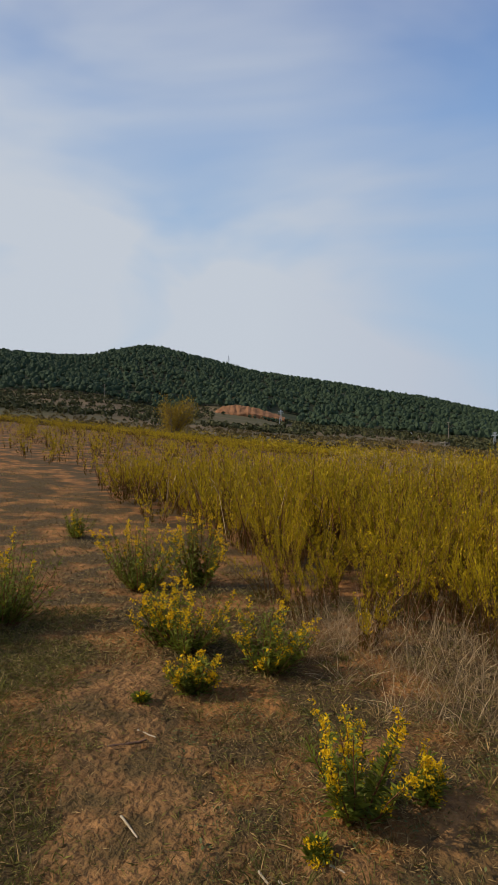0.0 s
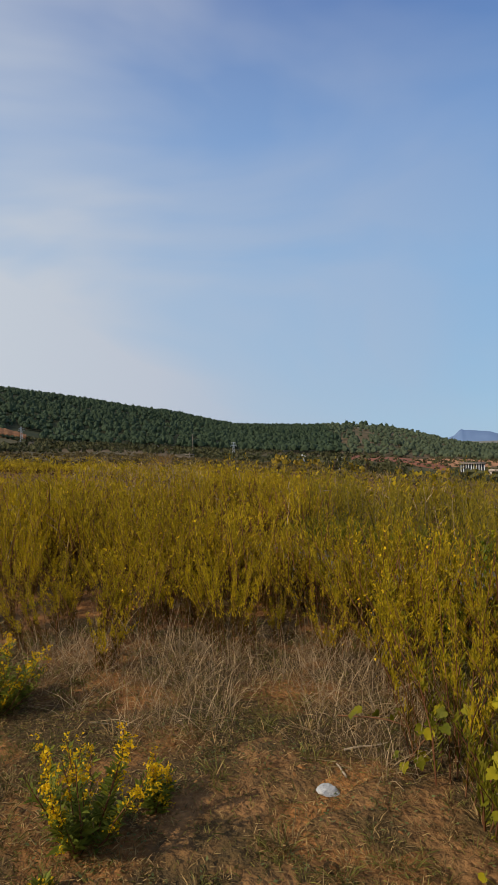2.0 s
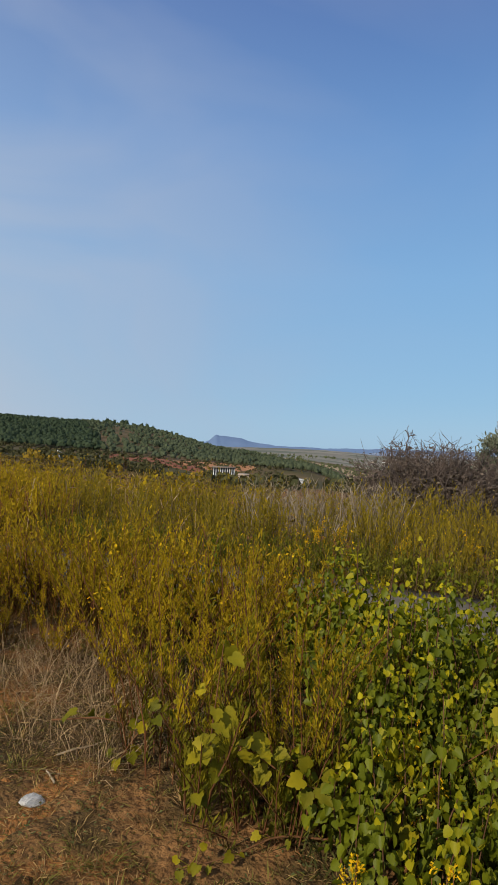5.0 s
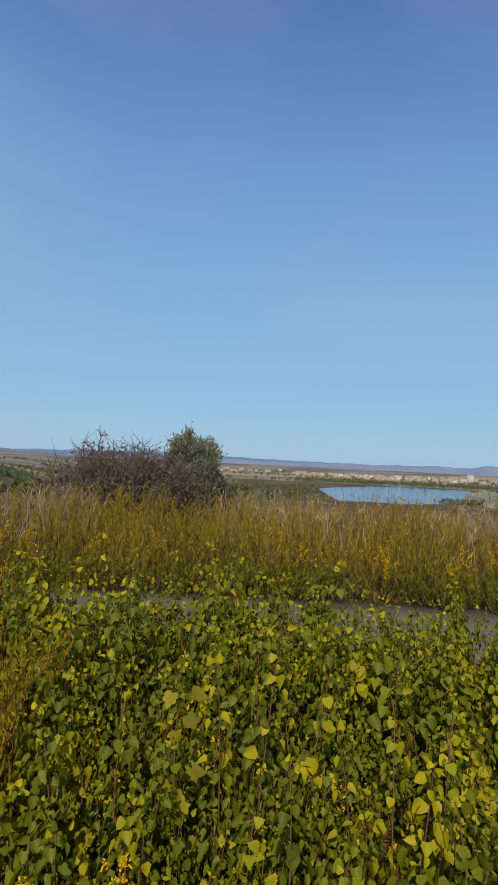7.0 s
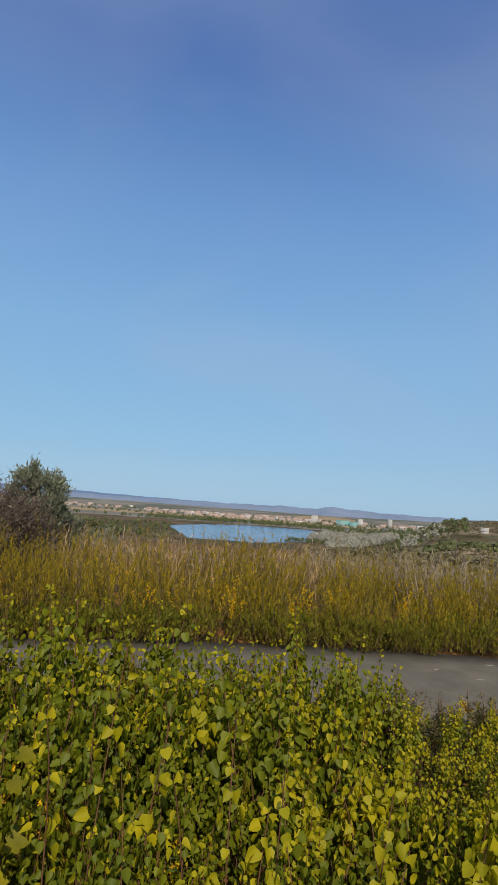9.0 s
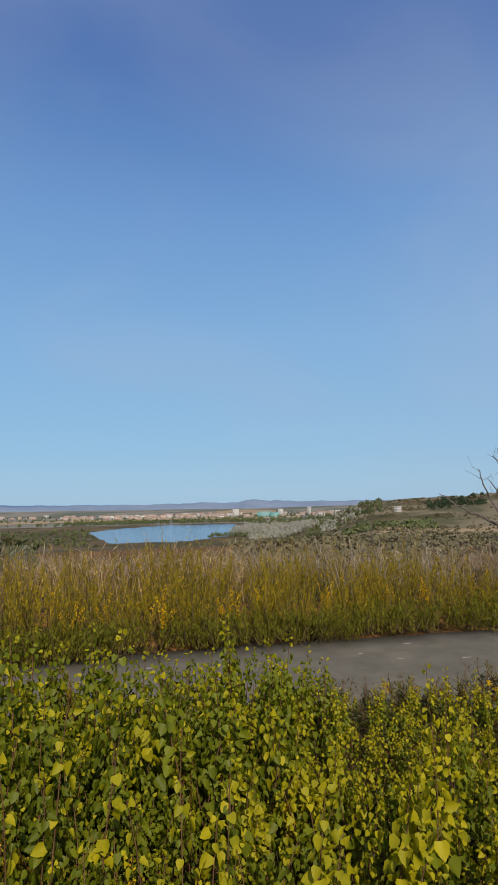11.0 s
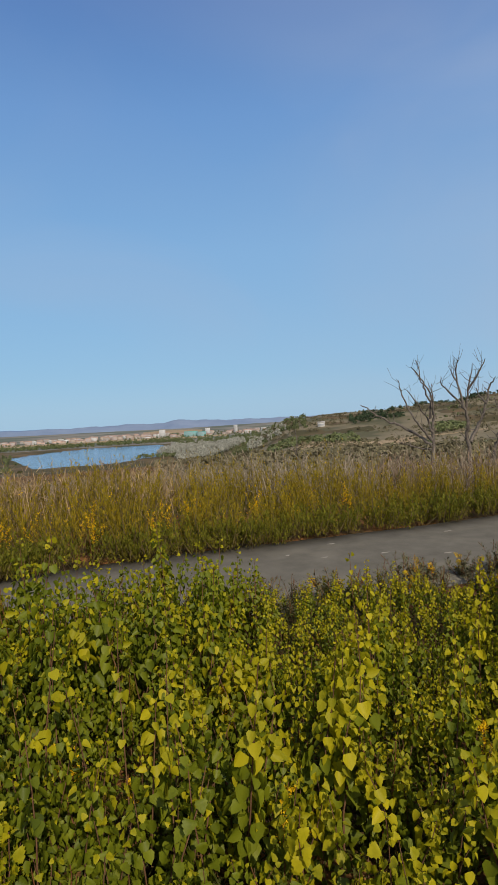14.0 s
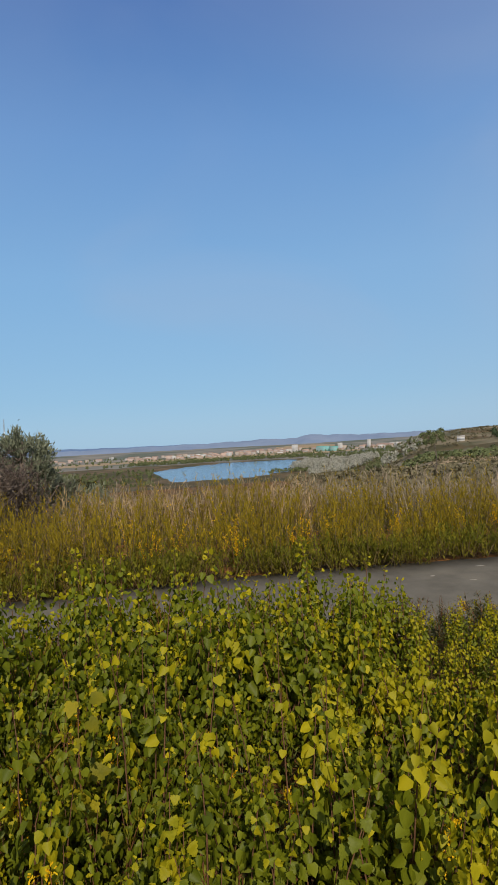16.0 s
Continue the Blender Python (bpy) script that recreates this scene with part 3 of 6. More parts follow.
    return g


M_verge = material("verge_leaf", (0.07, 0.085, 0.010), (0.25, 0.22, 0.018), 0.6, 0.8, 0, island=0.6, through_light=0.3)
G_MATS = [M_leaf, M_leaf_dry_shade, M_stem, M_flower]
G_FAR = [M_leaf_far, M_leaf_dry_shade, M_stem, M_flower]


def sown(rng, n, az0, az1, r0, r1, gap=0.0):
    """Random places in a sector, evenly by area, off the path."""
    az = rng.uniform(az0, az1, n)
    r = np.sqrt(rng.uniform(r0 ** 2, r1 ** 2, n))
    x, y = polar(az, r)
    keep = road_dist(x, y) > 1.2
    x, y = x[keep], y[keep]
    if gap:
        taken = []
        for i in range(len(x)):
            if all((x[i] - x[j]) ** 2 + (y[i] - y[j]) ** 2 > gap * gap for j in taken):
                taken.append(i)
        x, y = x[taken], y[taken]
    return x, y


def at_ground(x, y, sink=0.01):
    return np.stack([x, y, height(x, y) - sink], -1)


def field_edge(x, y):
    """True where the weeds stand: clear of the trodden ground and the track."""
    az, r = np.degrees(np.arctan2(x, y)), np.hypot(x, y)
    edge = np.interp(az, (-34, -22, -14, -8, -2, 4, 8, 14, 24, 31, 35, 39, 43, 48, 53, 60), (32, 21, 13, 9.5, 7.6, 5.4, 4.7, 4.3, 4.35, 4.4, 4.2, 3.6, 3.05, 2.75, 2.65, 2.6))
    return r > edge + 0.4 * waves(np.asarray(x, float), np.asarray(y, float), 1.5, 75)


def road_side(x, y):
    """Positive east of the path."""
    cx = np.interp(y, ROAD_C[::-1, 1], ROAD_C[::-1, 0])
    return np.asarray(x) - cx


def kinds_to_meshes(kinds, names, mats):
    return [[(nm, k.only(slot).mesh(nm, [mt])) for slot, (nm, mt) in enumerate(zip(names, mats)) if any(s == slot for _, s in k.f)] for k in kinds]


def plant(name, meshes, x, y, rng, size, label, category, group, lean=0.05):
    ob = thing(name, (x, y, float(height(x, y)) - 0.01), label, category, group)
    ob.rotation_euler = (rng.normal(0, lean), rng.normal(0, lean), rng.uniform(0, 6.28))
    ob.scale = (size, size, size * rng.uniform(0.92, 1.08))
    for nm, me in meshes:
        p = part(nm, me, None, ob)
        tagged(p, kind="stuff")
    return ob


def build_goldenrod():
    rng = np.random.default_rng(21)
    near = [goldenrod(100 + q, (16, 13, 15, 17, 11)[q], 275, (1.2, 1.0, 0.9, 1.12, 0.74)[q], (0.62, 0.5, 0.58, 0.7, 0.44)[q], 0.036, flowers=(0, 0, 5, 0, 3)[q], plume=0.034, slim=0.22) for q in range(5)]
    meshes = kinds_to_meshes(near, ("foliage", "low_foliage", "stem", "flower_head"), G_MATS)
    x, y = sown(rng, 4200, -4, 62, 2.5, 8.2, 0.365)
    az, r = np.degrees(np.arctan2(x, y)), np.hypot(x, y)
    keep = field_edge(x, y) & (road_side(x, y) < -0.2) & (waves(x, y, 1.1, 57) > -1.0) & ~((az > 58) & (rng.uniform(0, 1, len(x)) < 0.6))
    x, y, r = x[keep], y[keep], r[keep]
    order = np.argsort(r)[:140]
    x, y = x[order], y[order]
    for i in range(len(x)):
        size = float(np.clip(rng.uniform(0.6, 1.06) + 0.34 * waves(x[i], y[i], 1.5, 53), 0.42, 1.16))
        plant("goldenrod", meshes[int(rng.integers(0, 5))], x[i], y[i], rng, size, "tall yellow-green goldenrod clump in the weedy field", "weed", "goldenrod clumps", 0.09)
    # the far side of the path
    mid = [goldenrod(200 + q, 6, 64, (1.14, 0.95, 1.03, 0.82)[q], 0.42, 0.074, False, (0, 1, 0, 3)[q], 0.030, 0.19) for q in range(4)]
    g = Geo()
    x, y = sown(rng, 1450, 30, 142, 6.2, 13.5, 0)
    az = np.degrees(np.arctan2(x, y))
    keep = (np.hypot(x, y) < table(FIELD_END, az) + 1.2) & (road_side(x, y) > 0) & ((road_dist(x, y) < 3.0) | (rng.uniform(0, 1, len(x)) < 0.55))
    x, y = x[keep], y[keep]
    which = rng.integers(0, 4, len(x))
    for q in range(4):
        s = which == q
        rim = np.clip(0.72 + (road_dist(x[s], y[s]) - 1.2) * 0.6, 0, 1) * np.interp(np.degrees(np.arctan2(x[s], y[s])), (104, 116), (1.0, 0.86))
        g.scatter(mid[q], turns_z(rng, s.sum(), 0.14), at_ground(x[s], y[s]), (rng.uniform(0.76, 1.12, s.sum()) + 0.13 * waves(x[s], y[s], 1.6, 54)) * rim)
    verge = goldenrod(250, 8, 26, 0.5, 0.35, 0.06, False, 0, 0.05, 0.34)
    az, r = rng.uniform(30, 142, 5200), rng.uniform(5.0, 11.5, 5200)
    px, py = polar(az, r)
    keep = (road_dist(px, py) < 1.45) & (road_dist(px, py) > 1.08) & (road_side(px, py) > 0)
    px, py = px[keep], py[keep]
    low_g = Geo()
    low_g.scatter(verge, turns_z(rng, len(px), 0.2), at_ground(px, py), rng.uniform(0.45, 1.2, len(px)))
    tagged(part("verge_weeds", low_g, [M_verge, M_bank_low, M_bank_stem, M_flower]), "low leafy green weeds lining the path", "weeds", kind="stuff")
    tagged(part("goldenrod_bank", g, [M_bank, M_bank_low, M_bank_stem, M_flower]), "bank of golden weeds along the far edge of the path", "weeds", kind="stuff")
    # the wide field
    g = Geo()
    x, y = sown(rng, 850, -14, 50, 6.5, 15, 0)
    r = np.hypot(x, y)
    keep = field_edge(x, y) & (r > 7.0) & (r < table(FIELD_END, np.degrees(np.arctan2(x, y))) + 1) & ((road_side(x, y) < 0) | (np.degrees(np.arctan2(x, y)) < 31))
    x, y = x[keep], y[keep]
    which = rng.integers(0, 4, len(x))
    for q in range(4):
        s = which == q
        sc = np.clip(rng.uniform(0.75, 1.1, s.sum()) + 0.26 * waves(x[s], y[s], 2.0, 56), 0.45, 1.3)
        g.scatter(mid[q], turns_z(rng, s.sum(), 0.14), at_ground(x[s], y[s]), np.stack([sc * 1.3, sc * 1.3, sc], -1))
    # a close fringe along the near side of the path
    x, y = sown(rng, 2600, 4, 56, 4.5, 9.5)
    keep = (road_dist(x, y) < 1.9) & (road_side(x, y) < 0)
    x, y = x[keep][:170], y[keep][:170]
    for q in range(4):
        s = np.arange(len(x)) % 4 == q
        sc = rng.uniform(0.7, 1.05, s.sum())
        g.scatter(mid[q], turns_z(rng, s.sum(), 0.14), at_ground(x[s], y[s]), np.stack([sc * 1.2, sc * 1.2, sc], -1))
    far = [goldenrod(300 + q, 6, 20, (1.12, 0.95, 1.0)[q], 0.5, 0.125, False, plume=0.06, slim=0.24) for q in range(3)]
    n = 2100
    az = rng.uniform(-36, 50, n)
    r = rng.uniform(9.0 ** 1.3, 112 ** 1.3, n) ** (1 / 1.3)
    x, y = polar(az, r)
    keep = field_edge(x, y) & (road_dist(x, y) > 1.3) & (r < table(FIELD_END, az) + np.interp(az, (-4, 8), (34, 2))) & ((az < -14) | (r > 13))
    x, y = x[keep], y[keep]
    which = rng.integers(0, 3, len(x))
    for q in range(3):
        s = which == q
        grow = 1 + 0.9 * smooth01((np.hypot(x[s], y[s]) - 14) / 50)
        sc = np.clip(rng.uniform(0.75, 1.1, s.sum()) + 0.14 * waves(x[s], y[s], 3.0, 55), 0.5, 1.25)
        g.scatter(far[q], turns_z(rng, s.sum(), 0.12), at_ground(x[s], y[s]), np.stack([sc * grow, sc * grow, sc], -1))
    # rough weeds where the field runs out
    m = 1400
    rough = goldenrod(330, 6, 9, 0.95, 0.6, 0.2, False, plume=0.09, slim=0.34)
    az, r = rng.uniform(-36, 50, m), rng.uniform(0, 1, m)
    r = table(FIELD_END, az) + r ** 1.3 * 95
    x, y = polar(az, r)
    g.scatter(rough, turns_z(rng, m, 0.15), at_ground(x, y), np.stack([1.9 + 0 * r, 1.9 + 0 * r, rng.uniform(0.5, 0.95, m)], -1))
    tagged(part("goldenrod_field", g, G_FAR), "wide field of yellow goldenrod running to the hill", "weeds", kind="stuff")


build_goldenrod()


# ---- poplar suckers ----
LEAF_F = np.array([(0, 1, 2, 3, 4), (0, 4, 5, 6, 7)])


def poplar_leaf(foot, way, side, ln):
    """Broad round-based leaves, folded along the rib and bent at the tip."""
    nrm = np.cross(side, way)
    L = ln[:, None]

    def at(u, w, h):
        return foot + way * L * w + side * L * u + nrm * L * h

    curl = 0.5 + np.abs(np.sin(np.arange(len(foot)) * 12.9898))[:, None]

    return np.stack([foot, at(0.37, 0.02, 0.16 * curl), at(0.50, 0.35, 0.14 * curl), at(0.29, 0.74, -0.04), at(0, 1.0, -0.34 * curl), at(-0.33, 0.70, -0.04), at(-0.49, 0.32, 0.20 * curl), at(-0.35, 0.01, 0.18 * curl)], 1)


def sucker(seed, tall, leaves, leaf, sites=None, turned=0.77, close=1.0):
    """Upright shoots clothed in leaves. Slots: 0 stem, 1 upper leaves, 2 lower leaves."""
    rng = np.random.default_rng(seed)
    g = Geo()
    shoots = [(np.zeros(3), tall, leaves)] + [(rng.normal(0, 0.07, 3) * [1, 1, 0], tall * rng.uniform(0.45, 0.85), int(leaves * 0.65)) for _ in range(2)]
    for foot0, hgt, k in shoots:
        t = np.linspace(0, 1, 6)[:, None]
        lean = rng.normal(0, 0.06, 3) * [1, 1, 0]
        pts = foot0 + t * [0, 0, hgt] + t ** 1.5 * lean + rng.normal(0, 0.008, (6, 3)) * t
        g.add(*tube(pts, np.linspace(0.0042, 0.0015, 6), 4), 0)
        s = np.linspace(0.12, 1.0, k) + rng.normal(0, 0.015, k)
        at = np.stack([np.interp(s, t[:, 0], pts[:, d]) for d in range(3)], -1)
        ang = np.arange(k) * 2.4 + rng.normal(0, 0.35, k)
        outw = np.stack([np.cos(ang), np.sin(ang), 0 * ang], -1)
        reach = rng.uniform(0.010, 0.085, k) * (1.3 - 0.9 * s) * close
        foot = at + outw * reach[:, None] + [0, 0, 1] * (reach * 0.5)[:, None]
        drop = np.where(s > 0.93, rng.uniform(0.2, 1.6, k), rng.uniform(-1.3, 0.0, k))
        way = unit(outw * rng.uniform(0.45, 1, k)[:, None] + np.stack([0 * s, 0 * s, drop], -1))
        nrm = unit(outw * 0.8 + [0, 0, 0.6] + rng.normal(0, 0.55, (k, 3)))
        side = unit(np.cross(way, nrm))
        ln = leaf * rng.uniform(0.65, 1.15, k) * np.interp(s, (0, 0.5, 0.85, 1), (0.9, 1.1, 0.9, 0.55))
        if sites is not None:
            sites.extend((Vector(a), Vector(b), Vector(c), float(d), e > turned) for a, b, c, d, e in zip(foot, way, side, ln, s))
        v = poplar_leaf(foot, way, side, ln)
        for slot, sel in ((1, s > turned), (2, s <= turned)):
            if sel.any():
                g.add(v[sel].reshape(-1, 3), (LEAF_F[None] + (np.arange(sel.sum()) * 8)[:, None, None]).reshape(-1, 5), slot)
    return g


def toothed_leaf(seed):
    """One broad deltoid leaf with a toothed edge, folded along its rib."""
    rng = np.random.default_rng(seed)
    t = np.linspace(0, 1, 10)
    w = np.interp(t, (0, 0.08, 0.22, 0.45, 0.7, 0.88, 1), (0.14, 0.42, 0.52, 0.50, 0.34, 0.14, 0.0)) * (1 + 0.15 * np.where(np.arange(10) % 2, 1, -1)) + rng.normal(0, 0.012, 10)
    bend = -(0.14 + 0.22 * seed) * t ** 2 + 0.03 * np.sin(t * 9)
    rib = np.stack([0 * t, t, bend - 0.02], -1)
    lefts = np.stack([-w, t - 0.05 * (w > 0.3), bend + (0.55 - 0.2 * seed) * w], -1)
    rights = np.stack([w, t - 0.05 * (w > 0.3), bend + 0.22 * w * (0.5 + seed * 0.3)], -1)
    g = Geo()
    i = np.arange(9)
    g.add(np.concatenate([rib, lefts, rights]), np.concatenate([np.stack([i, i + 1, i + 11, i + 10], -1), np.stack([i + 1, i, i + 20, i + 21], -1)]))
    g.add(*tube([(0, 0, -0.02), (0, -0.35, 0.05)], [0.018, 0.015], 3))
    return g


M_sprig = material("narrow_leaf", (0.075, 0.076, 0.006), (0.31, 0.25, 0.011), 2, 0.75, 0, island=0.4, through_light=0.3)
M_under_shade = material("undergrowth_shade", (0.035, 0.042, 0.010), (0.13, 0.13, 0.03), 2, 0.8, 0, island=0.7, through_light=0.2)


def build_poplars():
    rng = np.random.default_rng(31)
    P_MATS = [M_twig, M_poplar, M_poplar_low]
    # five leafy green forms, then five whose leaves have turned
    kinds = [sucker(400 + q, (0.64, 0.52, 0.74, 0.45, 0.58)[q % 5], ((64, 56, 70, 48, 58) if q < 5 else (54, 46, 58, 40, 48))[q % 5], 0.035 if q < 5 else 0.043, None, 0.93 if q < 5 else 0.60, 1.0 if q < 5 else 0.72) for q in range(10)]
    meshes = kinds_to_meshes(kinds, ("stem", "foliage", "low_foliage"), P_MATS)
    x, y = sown(rng, 5200, 40, 146, 1.3, 5.6, 0.122)
    az, r = np.degrees(np.arctan2(x, y)), np.hypot(x, y)
    front = np.interp(az, (40, 46, 52, 60, 68, 76, 146), (3.6, 3.2, 2.9, 2.55, 2.05, 1.5, 1.45))
    keep = (r > front) & (road_side(x, y) < -1.3) & (waves(x, y, 0.7, 59) > -0.8) & (rng.uniform(0, 1, len(x)) < np.interp(az, (40, 54, 63), (0.05, 0.15, 1.0)))
    x, y, r, az = x[keep], y[keep], r[keep], az[keep]
    order = np.argsort(r)
    x, y, r, az = x[order], y[order], r[order], az[order]
    # lower growth where the path shows, taller at the thicket's ends
    grow = np.interp(az, (40, 60, 80, 98, 103, 108, 127, 132, 146), (1.1, 1.2, 1.15, 1.05, 0.9, 0.7, 0.7, 1.3, 1.6))
    grow = np.where(r < 3.0, 0.15 * grow + 0.78, grow) * np.interp(r, (1.4, 2.4, 4.0), (0.74, 1.0, 1.0)) * (1 + 0.26 * waves(x, y, 1.1, 51))
    grow = grow * np.where((az > 105) & (az < 127), np.interp(r, (2.9, 3.6, 5.5), (1.05, 0.92, 0.62)), 1.0)
    turning = np.interp(az, (60, 86, 95, 102, 112, 146), (0.03, 0.08, 0.18, 0.5, 0.95, 0.95)) + 0.25 * waves(x, y, 0.9, 52) + 0.12 * ((r < 2.1) & (az > 82))
    which = rng.integers(0, 5, len(x)) + 5 * (rng.uniform(0, 1, len(x)) < turning)
    g = Geo()
    # the nearest ones bear single leaves
    detail = []
    for q in range(8):
        spots = []
        stem = sucker(440 + q, (0.6, 0.5, 0.68, 0.55)[q % 4], 42 if q < 4 else 38, 0.037 if q < 4 else 0.043, spots, 0.93 if q < 4 else 0.60, 1.0 if q < 4 else 0.7).only(0).mesh("stem", [M_twig])
        detail.append((stem, spots))
    near_leaf = [toothed_leaf(q).mesh("leaf", [m]) for m in (M_poplar, M_poplar_low) for q in (1, 2)]
    for i in range(36):
        stem, spots = detail[i % 4 + 4 * (which[i] > 4)]
        size = grow[i] * rng.uniform(0.8, 1.2)
        ob = thing("poplar_sucker", (x[i], y[i], float(height(x[i], y[i])) - 0.01), "young poplar sucker with yellowing toothed leaves" if which[i] > 4 else "young poplar sucker with green toothed leaves", "sapling", "poplar suckers")
        ob.rotation_euler, ob.scale = (0, 0, rng.uniform(0, 6.28)), (size,) * 3
        part("stem", stem, None, ob)
        for k, (a, w, sd, ln, high) in enumerate(spots):
            lf = part("leaf", near_leaf[(0 if high else 2) + k % 2], None, ob)
            up = sd.cross(w)
            lf.matrix_basis = Matrix.Translation(a) @ Matrix((sd, w, up)).transposed().to_4x4() @ Matrix.Scale(ln, 4)
    for i in range(36, min(290, len(x))):
        plant("poplar_sucker", meshes[which[i]], x[i], y[i], rng, grow[i] * rng.uniform(0.65, 1.25), "young poplar sucker with yellow autumn leaves" if which[i] > 4 else "young poplar sucker with green leaves", "sapling", "poplar suckers", 0.08)
    # slender shoots that stand above the rest
    lanky = kinds_to_meshes([sucker(480 + q, 1.0, (30, 40)[q], 0.042, None, 0.45, 0.7) for q in range(2)], ("stem", "foliage", "low_foliage"), P_MATS)
    for px, py, tall in ((3.04, -1.42, 0.92), (2.42, 0.35, 1.12), (3.3, 1.5, 1.05), (2.2, -0.15, 0.95), (2.75, -1.9, 0.9), (3.6, -2.9, 1.05)):
        plant("poplar_sucker", lanky[int(px * 10) % 2], px, py, rng, tall, "tall slender poplar sucker with yellow leaves", "sapling", "poplar suckers", 0.05)
    for q in range(10):
        s = (which == q) & (np.arange(len(x)) >= 290)
        g.scatter(kinds[q], turns_z(rng, s.sum(), 0.14), at_ground(x[s], y[s]), grow[s] * rng.uniform(0.65, 1.2, s.sum()))
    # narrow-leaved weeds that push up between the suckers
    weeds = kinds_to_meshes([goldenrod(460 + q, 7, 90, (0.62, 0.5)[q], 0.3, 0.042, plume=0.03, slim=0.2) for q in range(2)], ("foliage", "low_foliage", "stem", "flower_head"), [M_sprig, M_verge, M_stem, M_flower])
    wx, wy = sown(rng, 300, 54, 128, 1.9, 4.8, 0.3)
    keep = (road_side(wx, wy) < -1.4) & (waves(wx, wy, 1.4, 78) > 0.05) & (np.degrees(np.arctan2(wx, wy)) < 102) & ((wx > 2.1) | (np.degrees(np.arctan2(wx, wy)) > 66))
    for i, (px, py) in enumerate(zip(wx[keep][:24], wy[keep][:24])):
        plant("narrow_leaved_weed", weeds[i % 2], px, py, rng, rng.uniform(0.85, 1.25), "golden-green narrow-leaved weed among the poplar suckers", "weed", "weeds in the thicket", 0.1)
    for i, (wa, wr) in enumerate(((42.0, 2.85), (44.5, 2.7), (47.0, 2.6), (49.5, 2.5), (52.0, 2.5), (55.0, 2.5), (58.0, 2.5), (45.5, 2.95), (50.5, 2.85), (41.5, 3.3))):
        px, py = polar(wa, wr)
        plant("narrow_leaved_weed", weeds[i % 2], px + 0.2, py - 0.09, rng, rng.uniform(0.9, 1.5), "golden-green narrow-leaved weed at the edge of the thicket", "weed", "weeds in the thicket", 0.12)
    # low growth between the stems, coloured dark to stand for the shade there
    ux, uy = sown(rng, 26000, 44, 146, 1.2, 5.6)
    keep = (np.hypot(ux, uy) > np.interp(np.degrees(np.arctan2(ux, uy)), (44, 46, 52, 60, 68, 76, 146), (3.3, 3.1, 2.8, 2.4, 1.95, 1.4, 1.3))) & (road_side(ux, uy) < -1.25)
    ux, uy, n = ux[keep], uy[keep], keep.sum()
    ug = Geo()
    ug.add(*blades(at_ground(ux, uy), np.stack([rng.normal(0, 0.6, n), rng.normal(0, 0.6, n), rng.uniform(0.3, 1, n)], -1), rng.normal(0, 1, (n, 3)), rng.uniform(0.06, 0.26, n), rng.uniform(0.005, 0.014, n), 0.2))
    tagged(part("undergrowth_shade", ug, M_under_shade), "green grass and weeds below the young poplars, darkened as shade", "grass", kind="stuff")
    tagged(part("poplar_thicket", g, P_MATS), "thicket of young poplars with autumn yellow leaves", "thicket", kind="stuff")


build_poplars()


# ---- low growth on the trodden ground ----
BARE = ((-0.30, 1.5, 0.32, 0.8), (-0.45, 2.4, 0.36, 0.8), (-0.72, 3.3, 0.36, 0.8), (0.95, 2.35, 0.26, 0.3), (1.35, 2.6, 0.32, 0.26), (1.75, 2.05, 0.35, 0.26), (0.35, 2.1, 0.16, 0.2), (1.0, 1.85, 0.22, 0.18), (2.0, 1.6, 0.3, 0.3))


def bare_ground(x, y):
    """True on the worn track and the bare patches beside it."""
    d = np.full(np.shape(x), 9.0)
    for cx, cy, wx, wy in BARE:
        d = np.minimum(d, ((x - cx) / wx) ** 2 + ((y - cy) / wy) ** 2)
    return d + 0.7 * waves(x, y, 0.4, 74) + 0.3 * waves(x, y, 0.12, 76) < 0.85


def build_bare():
    m = material("bare_soil", (0.105, 0.050, 0.017), (0.37, 0.185, 0.066), 9.0, 0.95, 1.0, 26, third=(0.105, 0.064, 0.023), third_scale=3.5, third_band=(0.42, 0.60))
    for k, (cx, cy, wx, wy) in enumerate(BARE):
        rng = np.random.default_rng(750 + k)
        n = 40
        a = np.arange(n) * 2 * np.pi / n
        p = rng.uniform(0, 6.28, 4)
        rim = 1 + 0.16 * np.sin(3 * a + p[0]) + 0.11 * np.sin(5 * a + p[1]) + 0.08 * np.sin(9 * a + p[2]) + rng.normal(0, 0.03, n)
        rows = []
        for s, lift in ((0.02, 0.008), (0.35, 0.008), (0.65, 0.008), (0.9, 0.005), (1.05, -0.006)):
            x, y = cx + np.cos(a) * rim * wx * s, cy + np.sin(a) * rim * wy * s
            rows.append(np.stack([x, y, height(x, y) + lift + 0.0008 * k + rng.normal(0, 0.002, n)], -1))
        g = Geo()
        i, j = np.meshgrid(np.arange(4), np.arange(n), indexing="ij")
        jj = (j + 1) % n
        g.add(np.array(rows).reshape(-1, 3), np.stack([i * n + j, (i + 1) * n + j, (i + 1) * n + jj, i * n + jj], -1).reshape(-1, 4))
        g.add(rows[0], [tuple(range(n))])
        tagged(part("bare_soil", g, m, smooth=True), "bare trodden orange-brown soil of the track", "soil", kind="structure")


build_bare()


